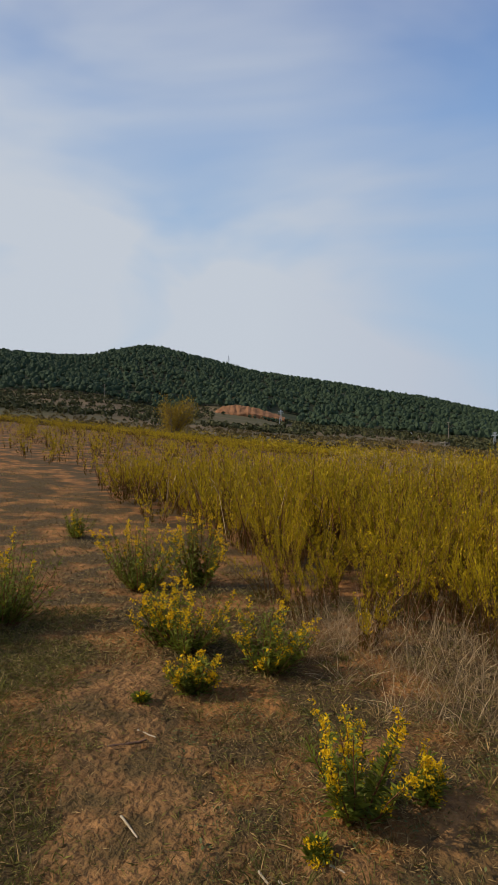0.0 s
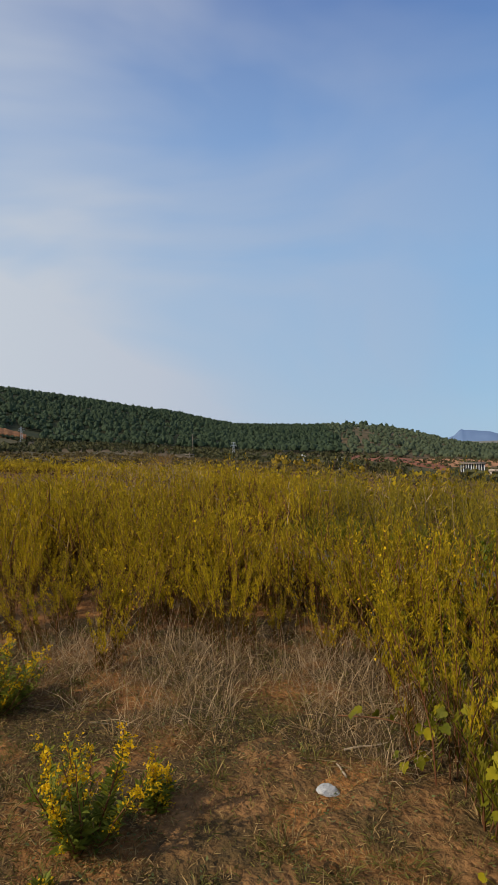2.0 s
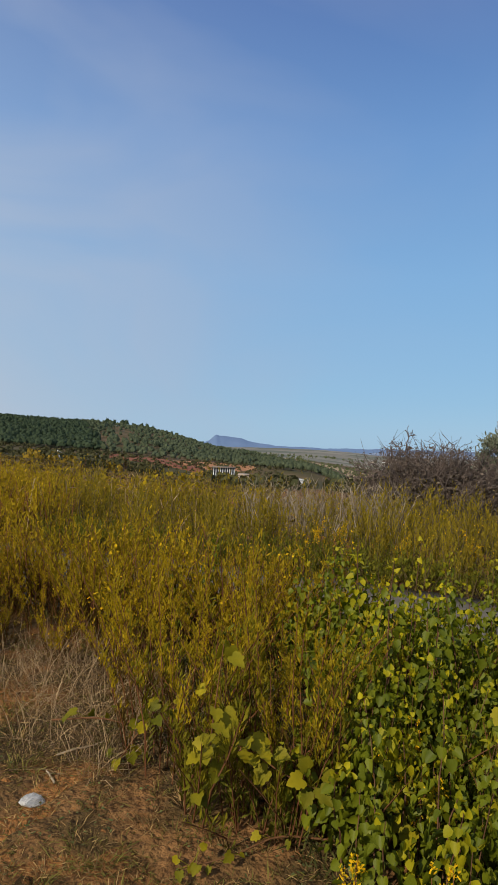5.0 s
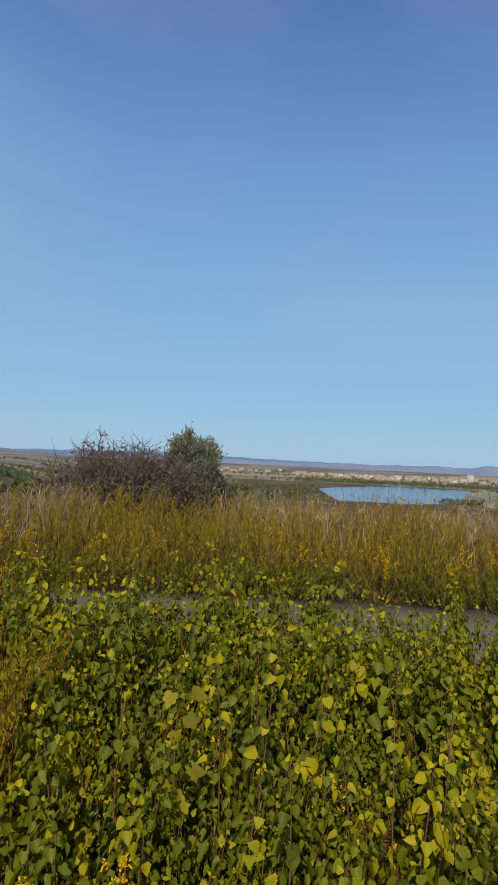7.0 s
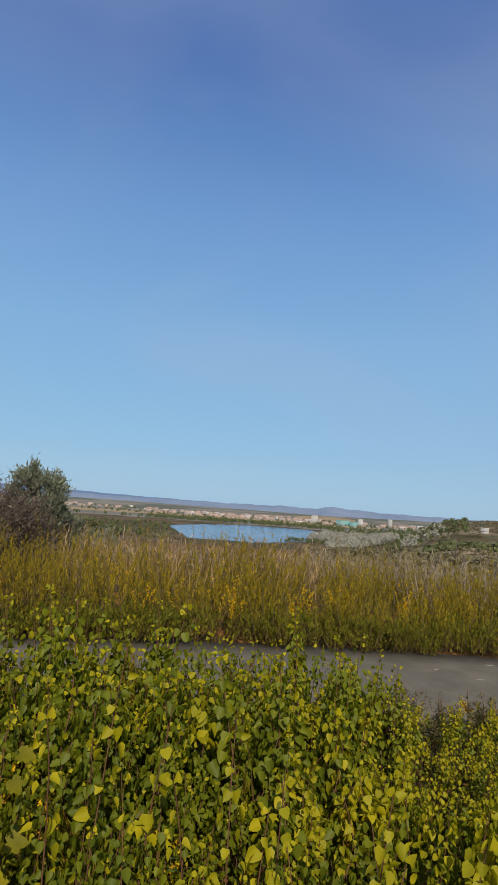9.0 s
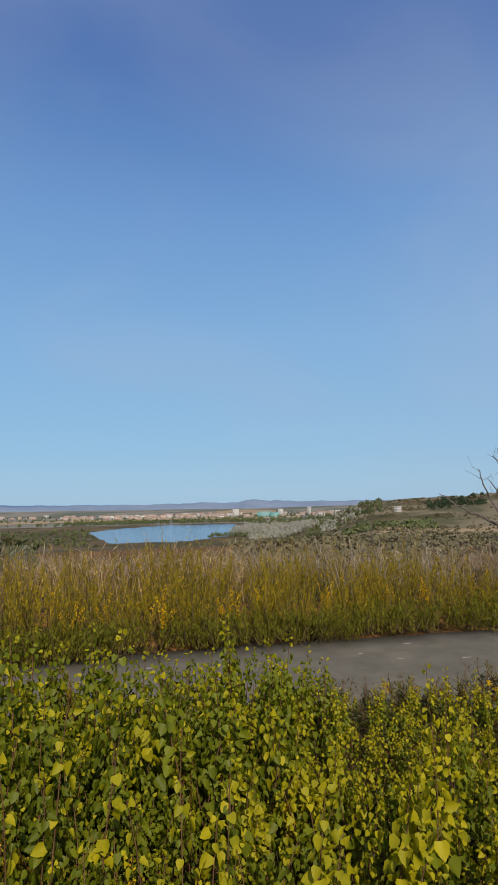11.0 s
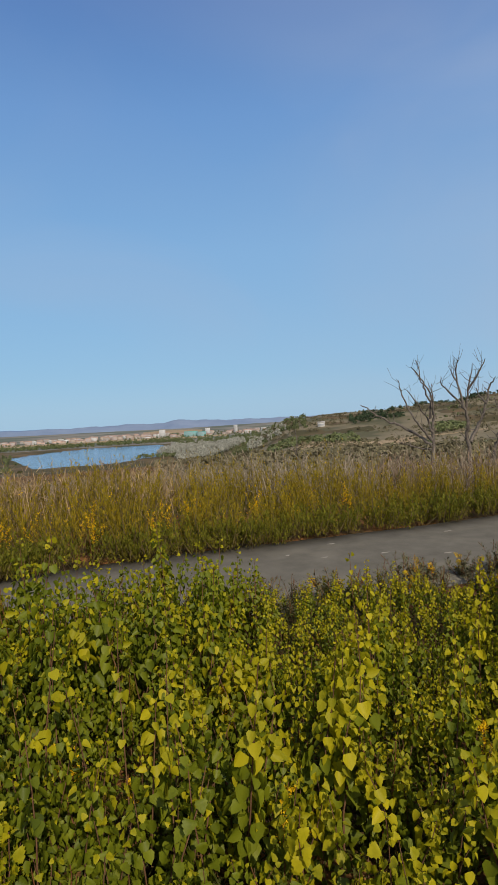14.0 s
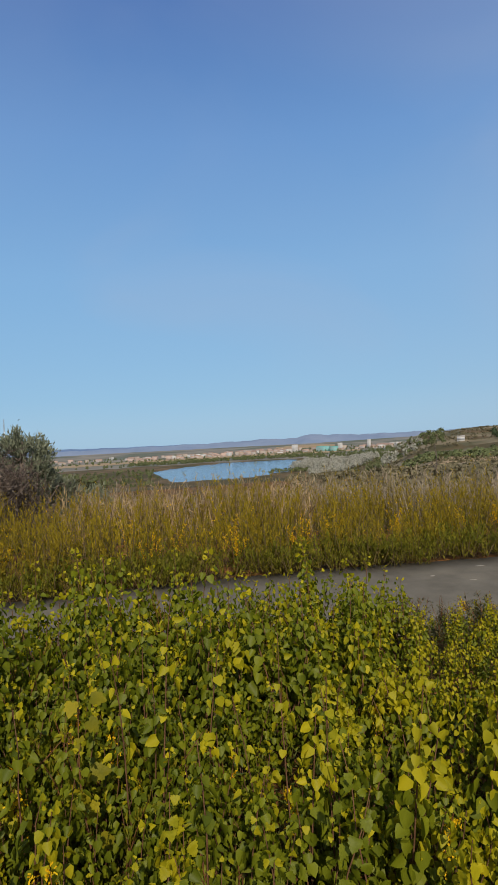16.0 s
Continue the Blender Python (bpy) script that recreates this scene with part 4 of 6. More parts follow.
def build_litter():
    rng = np.random.default_rng(41)
    # dry grass and straw lying on the soil
    n = 115000
    az, r = rng.uniform(-34, 64, n), rng.uniform(1.15 ** 1.5, 5.2 ** 1.5, n) ** (1 / 1.5)
    x, y = polar(az, r)
    track = bare_ground(x, y)
    thick = waves(x, y, 0.9, 61) + 0.5 * waves(x, y, 0.35, 62)
    keep = (thick > -0.7 + 0.95 * track) | (rng.uniform(0, 1, len(x)) < 0.4)
    x, y = x[keep], y[keep]
    k = len(x)
    way = np.stack([rng.normal(0, 1, k), rng.normal(0, 1, k), rng.uniform(0.0, 1.1, k)], -1)
    ln = rng.uniform(0.015, 0.055, k) * (1 + 1.6 * (rng.uniform(0, 1, k) < 0.06))
    g = Geo()
    dry = rng.uniform(0, 1, k) < 0.62 - 0.3 * waves(x, y, 1.3, 70)
    for slot, sel in ((0, dry), (1, ~dry)):
        v, f = blades(at_ground(x[sel], y[sel], -0.003), way[sel], rng.normal(0, 1, (sel.sum(), 3)), ln[sel], rng.uniform(0.0028, 0.0058, sel.sum()), 0.1)
        g.add(v, f, slot)
    az, r = rng.uniform(-36, 6, 80000), rng.uniform(4.0, 20, 80000)
    x, y = polar(az, r)
    keep = ~field_edge(x, y) & (waves(x, y, 1.6, 68) > -0.9)
    x, y, k = x[keep], y[keep], keep.sum()
    way = np.stack([rng.normal(0, 0.8, k), rng.normal(0, 0.8, k), rng.uniform(0.2, 1.0, k)], -1)
    g.add(*blades(at_ground(x, y), way, rng.normal(0, 1, (k, 3)), rng.uniform(0.03, 0.085, k), rng.uniform(0.006, 0.013, k), 0.2), 2)
    tagged(part("dry_grass", g, [M_straw_low, M_grass, M_track_grass]), "thin dry grass and straw litter on the soil", "grass", kind="stuff")
    # green grass west of the track
    n = 80000
    x = rng.uniform(-3.2, -0.35, n)
    y = rng.uniform(1.1, 5.2, n)
    keep = (x < -0.55 - 0.27 * (y - 2) + 0.2 * waves(x, y, 1.0, 63)) & (waves(x, y, 0.8, 64) > -0.5)
    x2, y2 = polar(rng.uniform(-2, 34, 9000), rng.uniform(1.5, 3.4, 9000))
    k2 = waves(x2, y2, 0.7, 66) > 0.25
    x, y = np.concatenate([x[keep], x2[k2]]), np.concatenate([y[keep], y2[k2]])
    k = len(x)
    way = np.stack([rng.normal(0, 0.8, k), rng.normal(0, 0.8, k), rng.uniform(0.3, 1.0, k)], -1)
    g = Geo()
    g.add(*blades(at_ground(x, y), way, rng.normal(0, 1, (k, 3)), rng.uniform(0.03, 0.085, k), np.full(k, 0.0052), 0.2))
    tagged(part("short_grass", g, M_grass), "short olive-green grass beside the trodden track", "grass", kind="stuff")
    # tufts
    tufts = []
    for q in range(4):
        t = Geo()
        m = 46
        a = rng.uniform(0, 6.28, m)
        b = np.stack([np.cos(a), np.sin(a), 0 * a], -1) * rng.uniform(0, 0.035, (m, 1))
        w = np.stack([np.cos(a), np.sin(a), rng.uniform(0.3, 2.2, m)], -1) + rng.normal(0, 0.3, (m, 3))
        ln = rng.uniform(0.03, 0.12, m)
        v, f = blades(b, w, rng.normal(0, 1, (m, 3)), ln, np.full(m, 0.0042), 0.25)
        t.add(v, f, q % 2)
        tufts.append(t)
    g = Geo()
    x, y = sown(rng, 2600, -34, 62, 1.2, 6.5)
    track = np.abs(x + 0.45 + 0.26 * (y - 2)) < 0.5
    keep = (waves(x, y, 0.8, 69) > 0.0 + 1.2 * track)
    x, y = x[keep], y[keep]
    for q in range(4):
        sel = np.arange(len(x)) % 4 == q
        g.scatter(tufts[q], turns_z(rng, sel.sum(), 0.3), at_ground(x[sel], y[sel]), rng.uniform(0.6, 1.3, sel.sum()))
    tagged(part("grass_tufts", g, [M_straw_low, M_grass]), "low tufts of dry and green grass on the soil", "grass", kind="stuff")
    # creeping weeds with tiny round leaves
    n = 15000
    x, y = sown(rng, n, -20, 60, 1.3, 3.6)
    keep = (waves(x, y, 0.55, 72) + 0.6 * waves(x, y, 0.2, 73) > 0.25) & (np.abs(x + 0.45 + 0.26 * (y - 2)) > 0.35)
    x, y, k = x[keep], y[keep], keep.sum()
    g = Geo()
    at = at_ground(x, y)
    at[:, 2] += rng.uniform(0.0, 0.04, k)
    ln = rng.uniform(0.010, 0.024, k)
    g.add(*blades(at, np.stack([rng.normal(0, 1, k), rng.normal(0, 1, k), rng.uniform(0, 0.6, k)], -1), rng.normal(0, 1, (k, 3)) * [1, 1, 0.3], ln, ln * 0.6, 0.1))
    tagged(part("creeping_weeds", g, M_creeper), "patches of low grey-green weeds on the soil", "weeds", kind="stuff")
    # long pale straw at the field's edge
    n = 12000
    x, y = sown(rng, n, -6, 58, 2.9, 5.0)
    off = np.hypot(x, y) - np.interp(np.degrees(np.arctan2(x, y)), (-6, 4, 8, 14, 24, 34, 42, 48, 58), (8, 5.4, 4.7, 4.2, 4.2, 4.1, 3.6, 3.1, 3.0))
    keep = (off > -0.95) & (off < 0.5) & (waves(x, y, 0.9, 67) + 0.5 * waves(x, y, 0.3, 65) > -0.1 - 0.6 * (off > -0.3))
    x, y = x[keep], y[keep]
    k = len(x)
    way = np.stack([rng.normal(0, 0.55, k), rng.normal(-0.15, 0.55, k), rng.uniform(0.25, 1.7, k)], -1)
    g = Geo()
    g.add(*blades(at_ground(x, y), way, rng.normal(0, 1, (k, 3)), rng.uniform(0.12, 0.40, k) * (1 + 0.5 * (rng.uniform(0, 1, k) < 0.25)), np.full(k, 0.0034), 0.15))
    tagged(part("straw", g, M_straw), "pale dry straw stalks at the foot of the weeds", "dry grass", kind="stuff")
    # clods and pebbles
    n = 2600
    x, y = sown(rng, n, -34, 60, 1.2, 6.0)
    stone = clod(5)
    g = Geo()
    sz = rng.uniform(0.2, 1, n)[: len(x)] ** 3
    g.scatter(stone, turns_z(rng, len(x), 0.6), at_ground(x, y, 0.002), 0.006 + 0.03 * sz)
    tagged(part("soil_clods", g, M_soil, smooth=True), "small red-brown clods and pebbles on the soil", "soil", kind="stuff")


def clod(seed):
    rng = np.random.default_rng(seed)
    bm = bmesh.new()
    bmesh.ops.create_icosphere(bm, subdivisions=1, radius=1)
    v = np.array([p.co[:] for p in bm.verts])
    f = np.array([[q.index for q in p.verts] for p in bm.faces])
    bm.free()
    g = Geo()
    g.add(v * rng.uniform(0.7, 1.2, (len(v), 1)) * [1, 0.85, 0.5], f)
    return g


M_creeper = material("creeping_leaf", (0.06, 0.07, 0.022), (0.17, 0.18, 0.06), 3, 0.8, 0, island=0.7, through_light=0.2)
M_track_grass = material("track_grass", (0.16, 0.112, 0.040), (0.33, 0.24, 0.095), 1.2, 0.9, 0, island=0.6)
M_straw_low = material("straw_litter", (0.060, 0.034, 0.012), (0.42, 0.27, 0.105), 5, 0.9, 0, island=0.8)
M_grass = material("dull_grass", (0.038, 0.038, 0.008), (0.25, 0.215, 0.045), 4, 0.8, 0, island=0.7, through_light=0.2)
build_litter()


# ---- flowering plants ----
def flowering(seed, stems, tall, spread, leaves, bloom):
    """Slots: 0 leaf, 1 stem, 2 flower."""
    rng = np.random.default_rng(seed)
    g = Geo()
    for _ in range(stems):
        a, q = rng.uniform(0, 6.28), rng.uniform(0, 1) ** 0.75
        out = np.array([np.cos(a), np.sin(a), 0])
        hgt = tall * rng.uniform(0.55, 1.0) * (1.05 - 0.3 * q)
        t = np.linspace(0, 1, 5)[:, None]
        pts = out * q * spread * 0.2 + t * [0, 0, hgt] + t ** 0.8 * out * q * spread * 0.8 + rng.normal(0, 0.012, (5, 3)) * t
        g.add(*tube(pts, np.linspace(0.004, 0.0015, 5), 4), 1)
        s = np.sort(rng.uniform(0.05, 0.95, leaves))
        at = np.stack([np.interp(s, t[:, 0], pts[:, d]) for d in range(3)], -1)
        ang = rng.uniform(0, 6.28, leaves)
        o = np.stack([np.cos(ang), np.sin(ang), 0 * ang], -1)
        way = o + np.stack([0 * s, 0 * s, rng.uniform(0.2, 1.5, leaves)], -1)
        ln = rng.uniform(0.04, 0.085, leaves) * (1.15 - 0.65 * s)
        g.add(*blades(at + o * 0.006, way, np.cross(way, [0, 0, 1.0]) + rng.normal(0, 0.3, (leaves, 3)), ln, ln * 0.25, 0.15), 0)
        if rng.uniform() < bloom:
            # a spike: small heads in clusters up the last stretch of the stem
            for _ in range(int(rng.integers(7, 13))):
                m = 10
                h = rng.uniform(-0.17, 0.02) * min(1.0, tall / 0.4)
                mid_c = pts[-1] + (pts[-1] - pts[-2]) * h / max(0.05, pts[-1][2] - pts[-2][2]) + rng.normal(0, 0.011, 3)
                c = mid_c + rng.normal(0, 0.008, (m, 3))
                g.add(*blades(c, rng.normal(0, 1, (m, 3)) + [0, 0, 0.5], rng.normal(0, 1, (m, 3)), rng.uniform(0.010, 0.018, m), rng.uniform(0.009, 0.016, m)), 2)
    return g


def build_flowers():
    rng = np.random.default_rng(71)
    F_MATS = [M_green, M_stem, M_flower]
    names = ("foliage", "stem", "flower_head")
    # east, north, height, spread, stems, share in bloom
    for q, (x, y, tall, spread, stems, bloom) in enumerate(((0.47, 2.42, 0.52, 0.30, 14, 0.8), (-0.42, 4.22, 0.62, 0.42, 18, 0.9), (-0.62, 4.35, 0.5, 0.25, 12, 0.8), (0.16, 3.95, 0.54, 0.34, 22, 0.4), (0.78, 2.5, 0.26, 0.12, 4, 1.0), (-0.30, 3.58, 0.30, 0.2, 12, 0.8),
                                                  (-1.05, 5.9, 0.78, 0.55, 30, 0.5), (-0.5, 6.0, 0.8, 0.45, 28, 0.4), (-1.95, 4.75, 0.8, 0.5, 30, 0.4), (-2.2, 4.4, 0.66, 0.4, 22, 0.35), (-2.45, 8.5, 0.45, 0.35, 12, 0.1), (-0.58, 3.4, 0.1, 0.05, 3, 0.6), (0.28, 2.2, 0.06, 0.06, 3, 1.0))):
        kind = flowering(500 + q, int(stems * 1.6), tall, spread, 64, bloom * 0.9)
        plant("flowering_plant", kinds_to_meshes([kind], names, F_MATS)[0], x, y, rng, 1.0, "green herb with clusters of bright yellow flowers", "flower", "yellow flowering herbs", 0.02)
    # among the suckers and along the far side of the path
    kinds = [flowering(520 + q, 5, (0.5, 0.58, 0.45)[q], 0.12, 30, 0.6) for q in range(3)]
    meshes = kinds_to_meshes(kinds, names, F_MATS)
    x, y = sown(rng, 90, 64, 126, 1.7, 3.2, 0.28)
    x, y = x[:18], y[:18]
    for i in range(len(x)):
        if road_side(x[i], y[i]) < -1.3:
            plant("yellow_daisy", meshes[i % 3], x[i], y[i], rng, rng.uniform(0.8, 1.1), "slender herb with small yellow flower heads among the suckers", "flower", "yellow daisies in the thicket")
    tall = [flowering(540 + q, 9, 0.8, 0.2, 30, 0.7) for q in range(2)]
    meshes = kinds_to_meshes(tall, names, F_MATS)
    x, y = sown(rng, 200, 40, 132, 7.0, 9.6, 0.5)
    keep = (road_side(x, y) > 1.35) & (road_dist(x, y) < 2.3)
    for i, (px, py) in enumerate(zip(x[keep][:14], y[keep][:14])):
        plant("roadside_flower", meshes[i % 2], px, py, rng, rng.uniform(0.8, 1.05), "yellow-flowered herb at the edge of the path", "flower", "yellow herbs along the path")


build_flowers()


# ---- bushes, dead trees and stalks beyond the path ----
def limb(g, pts, r0, r1, rng, twigs=0, twig_len=0.4, slot=0, sides=5, lift=0.6):
    """A crooked limb along pts, with short dead twigs."""
    p = np.asarray(pts, float)
    t = np.linspace(0, len(p) - 1, max(4, 3 * len(p)))
    q = np.stack([np.interp(t, np.arange(len(p)), p[:, d]) for d in range(3)], -1)
    size = np.linalg.norm(p[-1] - p[0])
    q[1:-1] += rng.normal(0, 0.012 * size, (len(q) - 2, 3)) * 0.7
    rad = np.linspace(r0, r1, len(q))
    g.add(*tube(q, rad, sides), slot)
    for _ in range(twigs):
        i = int(rng.integers(len(q) // 4, len(q) - 1))
        w = unit(rng.normal(0, 1, 3) + [0, 0, lift] + 0.6 * unit(q[i + 1] - q[i]))
        ln = twig_len * rng.uniform(0.4, 1.1)
        m = q[i] + w * ln * 0.5 + rng.normal(0, 0.06 * ln, 3)
        e = q[i] + w * ln + [0, 0, 0.12 * ln]
        g.add(*tube([q[i], m, e], [max(rad[i] * 0.45, 0.006), max(rad[i] * 0.3, 0.005), 0.003], 3), slot)


def facing(az, r):
    """Ground place at a heading and distance, and the unit vector across the line of sight."""
    x, y = polar(az, r)
    a = radians(az)
    return np.array([x, y, float(height(x, y))]), np.array([math.cos(a), -math.sin(a), 0.0]), np.array([math.sin(a), math.cos(a), 0.0])


def dead_tree(az, r, limbs, seed, label, lift=1.48, twigs=7):
    """limbs: each a start radius and (across, up) points in metres from the foot's visible base."""
    rng = np.random.default_rng(seed)
    foot, across, away = facing(az, r)
    ob = thing("dead_tree", foot, label, "tree", "dead trees")
    for k, (r0, pts) in enumerate(limbs):
        depth = np.cumsum(rng.normal(0, 0.12, len(pts)))
        p = [across * u + away * d + [0, 0, z + lift] for (u, z), d in zip(pts, depth)]
        if k == 0:
            p = [np.array([0, 0, -0.1]) + across * pts[0][0] * 0.7] + p
        g = Geo()
        limb(g, p, r0 * 0.82, 0.010, rng, twigs + 3, 0.5)
        part("trunk" if k == 0 else "limb", g, M_bark, ob, smooth=True)
    return ob


def build_dead_trees():
    dead_tree(121.2, 18.0, ((0.075, ((0.0, 0.0), (-0.02, 0.65), (0.05, 1.0), (-0.08, 1.6), (-0.3, 2.1), (-0.5, 2.4))),
                            (0.06, ((-0.02, 0.15), (-0.45, 0.5), (-1.0, 0.8), (-1.45, 1.0), (-1.8, 1.3), (-2.0, 1.4))),
                            (0.055, ((-0.02, 0.3), (-0.2, 0.55), (-0.55, 1.05), (-0.8, 1.7), (-0.88, 2.05))),
                            (0.045, ((0.0, 0.5), (-0.15, 1.0), (-0.42, 1.4), (-0.65, 1.75))),
                            (0.04, ((-0.05, 0.9), (0.0, 1.6), (-0.25, 2.0), (-0.38, 2.6))),
                            (0.035, ((0.03, 1.0), (0.05, 1.5), (0.02, 1.9))),
                            (0.04, ((-0.05, 0.02), (-0.5, 0.1), (-0.95, 0.25)))), 601, "pale dead multi-stemmed tree with bare twisted branches")
    dead_tree(124.3, 18.4, ((0.085, ((0.0, 0.0), (-0.02, 0.6), (-0.06, 1.15), (-0.3, 1.45), (-0.68, 1.9), (-0.72, 2.15))),
                            (0.05, ((-0.06, 1.15), (0.02, 1.7), (0.16, 2.45))),
                            (0.045, ((0.02, 1.7), (0.28, 2.1), (0.5, 2.55))),
                            (0.05, ((-0.1, 1.2), (-0.25, 1.9), (-0.48, 2.4))),
                            (0.035, ((-0.25, 1.9), (-0.3, 2.3), (-0.2, 2.62))),
                            (0.075, ((0.04, 0.2), (0.35, 0.85), (0.55, 1.5), (0.62, 1.85), (0.78, 2.05))),
                            (0.04, ((0.5, 1.3), (0.3, 1.55), (0.25, 1.75)))), 602, "tall dead tree with forked bare grey branches")
    dead_tree(126.4, 18.6, ((0.065, ((0.0, 0.0), (0.08, 0.35), (0.3, 0.95), (0.55, 1.5), (0.72, 1.9), (0.86, 2.3))),
                            (0.035, ((0.2, 0.8), (0.12, 1.2), (0.03, 1.5))),
                            (0.055, ((0.0, 0.15), (0.4, 0.35), (0.9, 0.65))),
                            (0.035, ((0.5, 1.4), (0.45, 1.7), (0.55, 2.0)))), 603, "dead tree leaning over with sparse bare limbs", twigs=5)
    dead_tree(128.2, 18.2, ((0.06, ((0.0, 0.0), (0.55, 0.4), (0.85, 0.7), (0.92, 1.05))), (0.03, ((0.5, 0.4), (0.65, 0.2), (0.8, 0.05)))), 604, "low dead branch of a fallen tree above the weeds", twigs=5)
    # a thin bare sapling
    dead_tree(108.6, 24.0, ((0.035, ((0.0, 0.0), (0.02, 0.7), (0.05, 1.35), (0.02, 1.75))), (0.03, ((0.0, 0.15), (-0.4, 0.5), (-0.65, 0.7))), (0.02, ((0.02, 0.7), (-0.15, 1.1))), (0.02, ((0.1, 0.1), (0.3, 0.5), (0.32, 0.8)))), 605, "thin bare dead sapling with few branches", 1.1, 3)


build_dead_trees()


def build_bushes():
    rng = np.random.default_rng(81)
    # brambles: dense arching twigs; heading, distance, width, height, canes
    for q, (az, r, wide, tall, n) in enumerate(((58.8, 15.0, 1.4, 1.25, 45), (62.9, 14.4, 0.65, 2.3, 300), (64.4, 14.6, 1.0, 2.6, 480), (66.6, 14.8, 1.0, 2.45, 460), (55.0, 16.0, 1.5, 1.1, 35), (68.6, 15.2, 0.9, 1.9, 200))):
        foot, across, away = facing(az, r)
        ob = thing("bramble_bush", foot, "tangled leafless bramble bush with dark arching twigs", "bush", "bramble bushes")
        g, lf = Geo(), Geo()
        for _ in range(n):
            b = rng.normal(0, 0.3, 3) * wide * [1, 1, 0]
            w = unit(rng.normal(0, 1, 3) * [0.5, 0.5, 0.2] + [0, 0, 1.1])
            ln = tall * rng.uniform(0.5, 1.05)
            p1, p2 = b + w * ln * 0.5, b + w * ln * 0.9
            p2[2] = min(p2[2], tall)
            p3 = p2 + unit(rng.normal(0, 1, 3) * [1, 1, 0.5]) * ln * 0.16
            p = np.array([b, p1 + rng.normal(0, 0.05, 3), p2, p3])
            g.add(*tube(p, np.array([0.013, 0.011, 0.008, 0.005]), 3))
            for _ in range(4):
                i = int(rng.integers(1, 3))
                at = p[i] + (p[i + 1] - p[i]) * rng.uniform()
                g.add(*tube([at, at + rng.normal(0, 0.16, 3) + [0, 0, 0.05]], [0.006, 0.003], 3))
            m = 26 if n > 150 else 5
            c = p[1] + (p3 - p[1]) * rng.uniform(0, 0.9, (m, 1)) + rng.normal(0, 0.12, (m, 3))
            lf.add(*blades(c, rng.normal(0, 1, (m, 3)), rng.normal(0, 1, (m, 3)), rng.uniform(0.06, 0.12, m), rng.uniform(0.03, 0.06, m)))
        part("cane", g, M_twig_dark, ob, smooth=True)
        tagged(part("foliage", lf, M_twig_leaf, ob), kind="stuff")
    # bare hooked branches that stand out against the sky
    foot, across, away = facing(62.0, 14.2)
    ob = thing("thorn_bush", foot, "bare thorny shrub with hooked branches against the sky", "bush")
    for r0, pts in ((0.03, ((0.35, 0.9), (0.12, 1.6), (-0.22, 1.9), (-0.3, 2.25), (-0.2, 2.32))), (0.025, ((0.12, 1.6), (0.05, 2.1), (0.1, 2.45), (0.02, 2.6))), (0.022, ((0.1, 2.0), (-0.1, 2.2), (-0.28, 2.3))), (0.02, ((0.1, 2.45), (0.25, 2.5))),
                    (0.03, ((0.7, 1.0), (0.78, 1.7), (1.0, 2.1), (1.15, 2.35))), (0.02, ((0.8, 1.8), (0.65, 2.1), (0.72, 2.3))), (0.02, ((0.95, 2.0), (1.25, 2.15), (1.4, 2.2))), (0.025, ((0.4, 1.3), (-0.5, 1.55), (-1.1, 1.45), (-1.6, 1.6))), (0.025, ((0.9, 1.3), (1.5, 1.75), (1.9, 1.8), (2.1, 1.6)))):
        g = Geo()
        limb(g, [across * u + away * rng.normal(0, 0.06) + [0, 0, z] for u, z in pts], r0 * 0.8, 0.008, rng, 9, 0.16, lift=0.2)
        part("branch", g, M_twig_dark, ob, smooth=True)
    # evergreen tree and its neighbour
    for az, r, tall, wide, n in ((70.8, 16.0, 3.0, 1.5, 13000), (74.0, 16.6, 1.9, 1.2, 6000), (76.2, 17.4, 1.6, 1.3, 4000)):
        foot, across, away = facing(az, r)
        ob = thing("olive_tree", foot, "small dense grey-green olive tree behind the weeds", "tree", "olive trees")
        g = Geo()
        tips = []
        for _ in range(16):
            a = rng.uniform(0, 6.28)
            e = np.array([math.cos(a), math.sin(a), 0]) * wide * 0.5 * rng.uniform(0.3, 1) ** 0.7
            e[2] = tall * rng.uniform(0.45, 0.96) * (1 - 0.25 * np.hypot(e[0], e[1]) / wide)
            limb(g, [(0, 0, -0.05), e * [0.35, 0.35, 0.45], e], 0.05, 0.01, rng, 3, 0.25)
            tips.append(e)
        part("trunk", g, M_twig_dark, ob, smooth=True)
        tips = np.array(tips)
        # uneven lobes with gaps between them
        u = unit(rng.normal(0, 1, (16, 3))) * rng.uniform(0.35, 1.0, (16, 1)) ** 0.5
        lobes = u * [wide * 0.42, wide * 0.42, tall * 0.33] + [0, 0, tall * 0.6]
        size = rng.uniform(0.13, 0.24, 16) * wide
        q = rng.integers(0, 16, 110)
        clumps = lobes[q] + unit(rng.normal(0, 1, (110, 3))) * (size[q] * rng.uniform(0.4, 1.0, 110))[:, None]
        c = clumps[rng.integers(0, 110, n)] + rng.normal(0, 0.05 * wide, (n, 3))
        c[:, 2] = np.maximum(c[:, 2], 0.25)
        lf = Geo()
        lf.add(*blades(c, unit(c - [0, 0, tall * 0.4]) + rng.normal(0, 0.6, (n, 3)) + [0, 0, 0.3], rng.normal(0, 1, (n, 3)), rng.uniform(0.07, 0.15, n), rng.uniform(0.028, 0.052, n)))
        tagged(part("crown", lf, M_olive, ob), kind="stuff")


M_twig_leaf = material("withered_leaf", (0.075, 0.056, 0.045), (0.19, 0.15, 0.11), 2, 0.85, 0, island=0.7)
build_bushes()


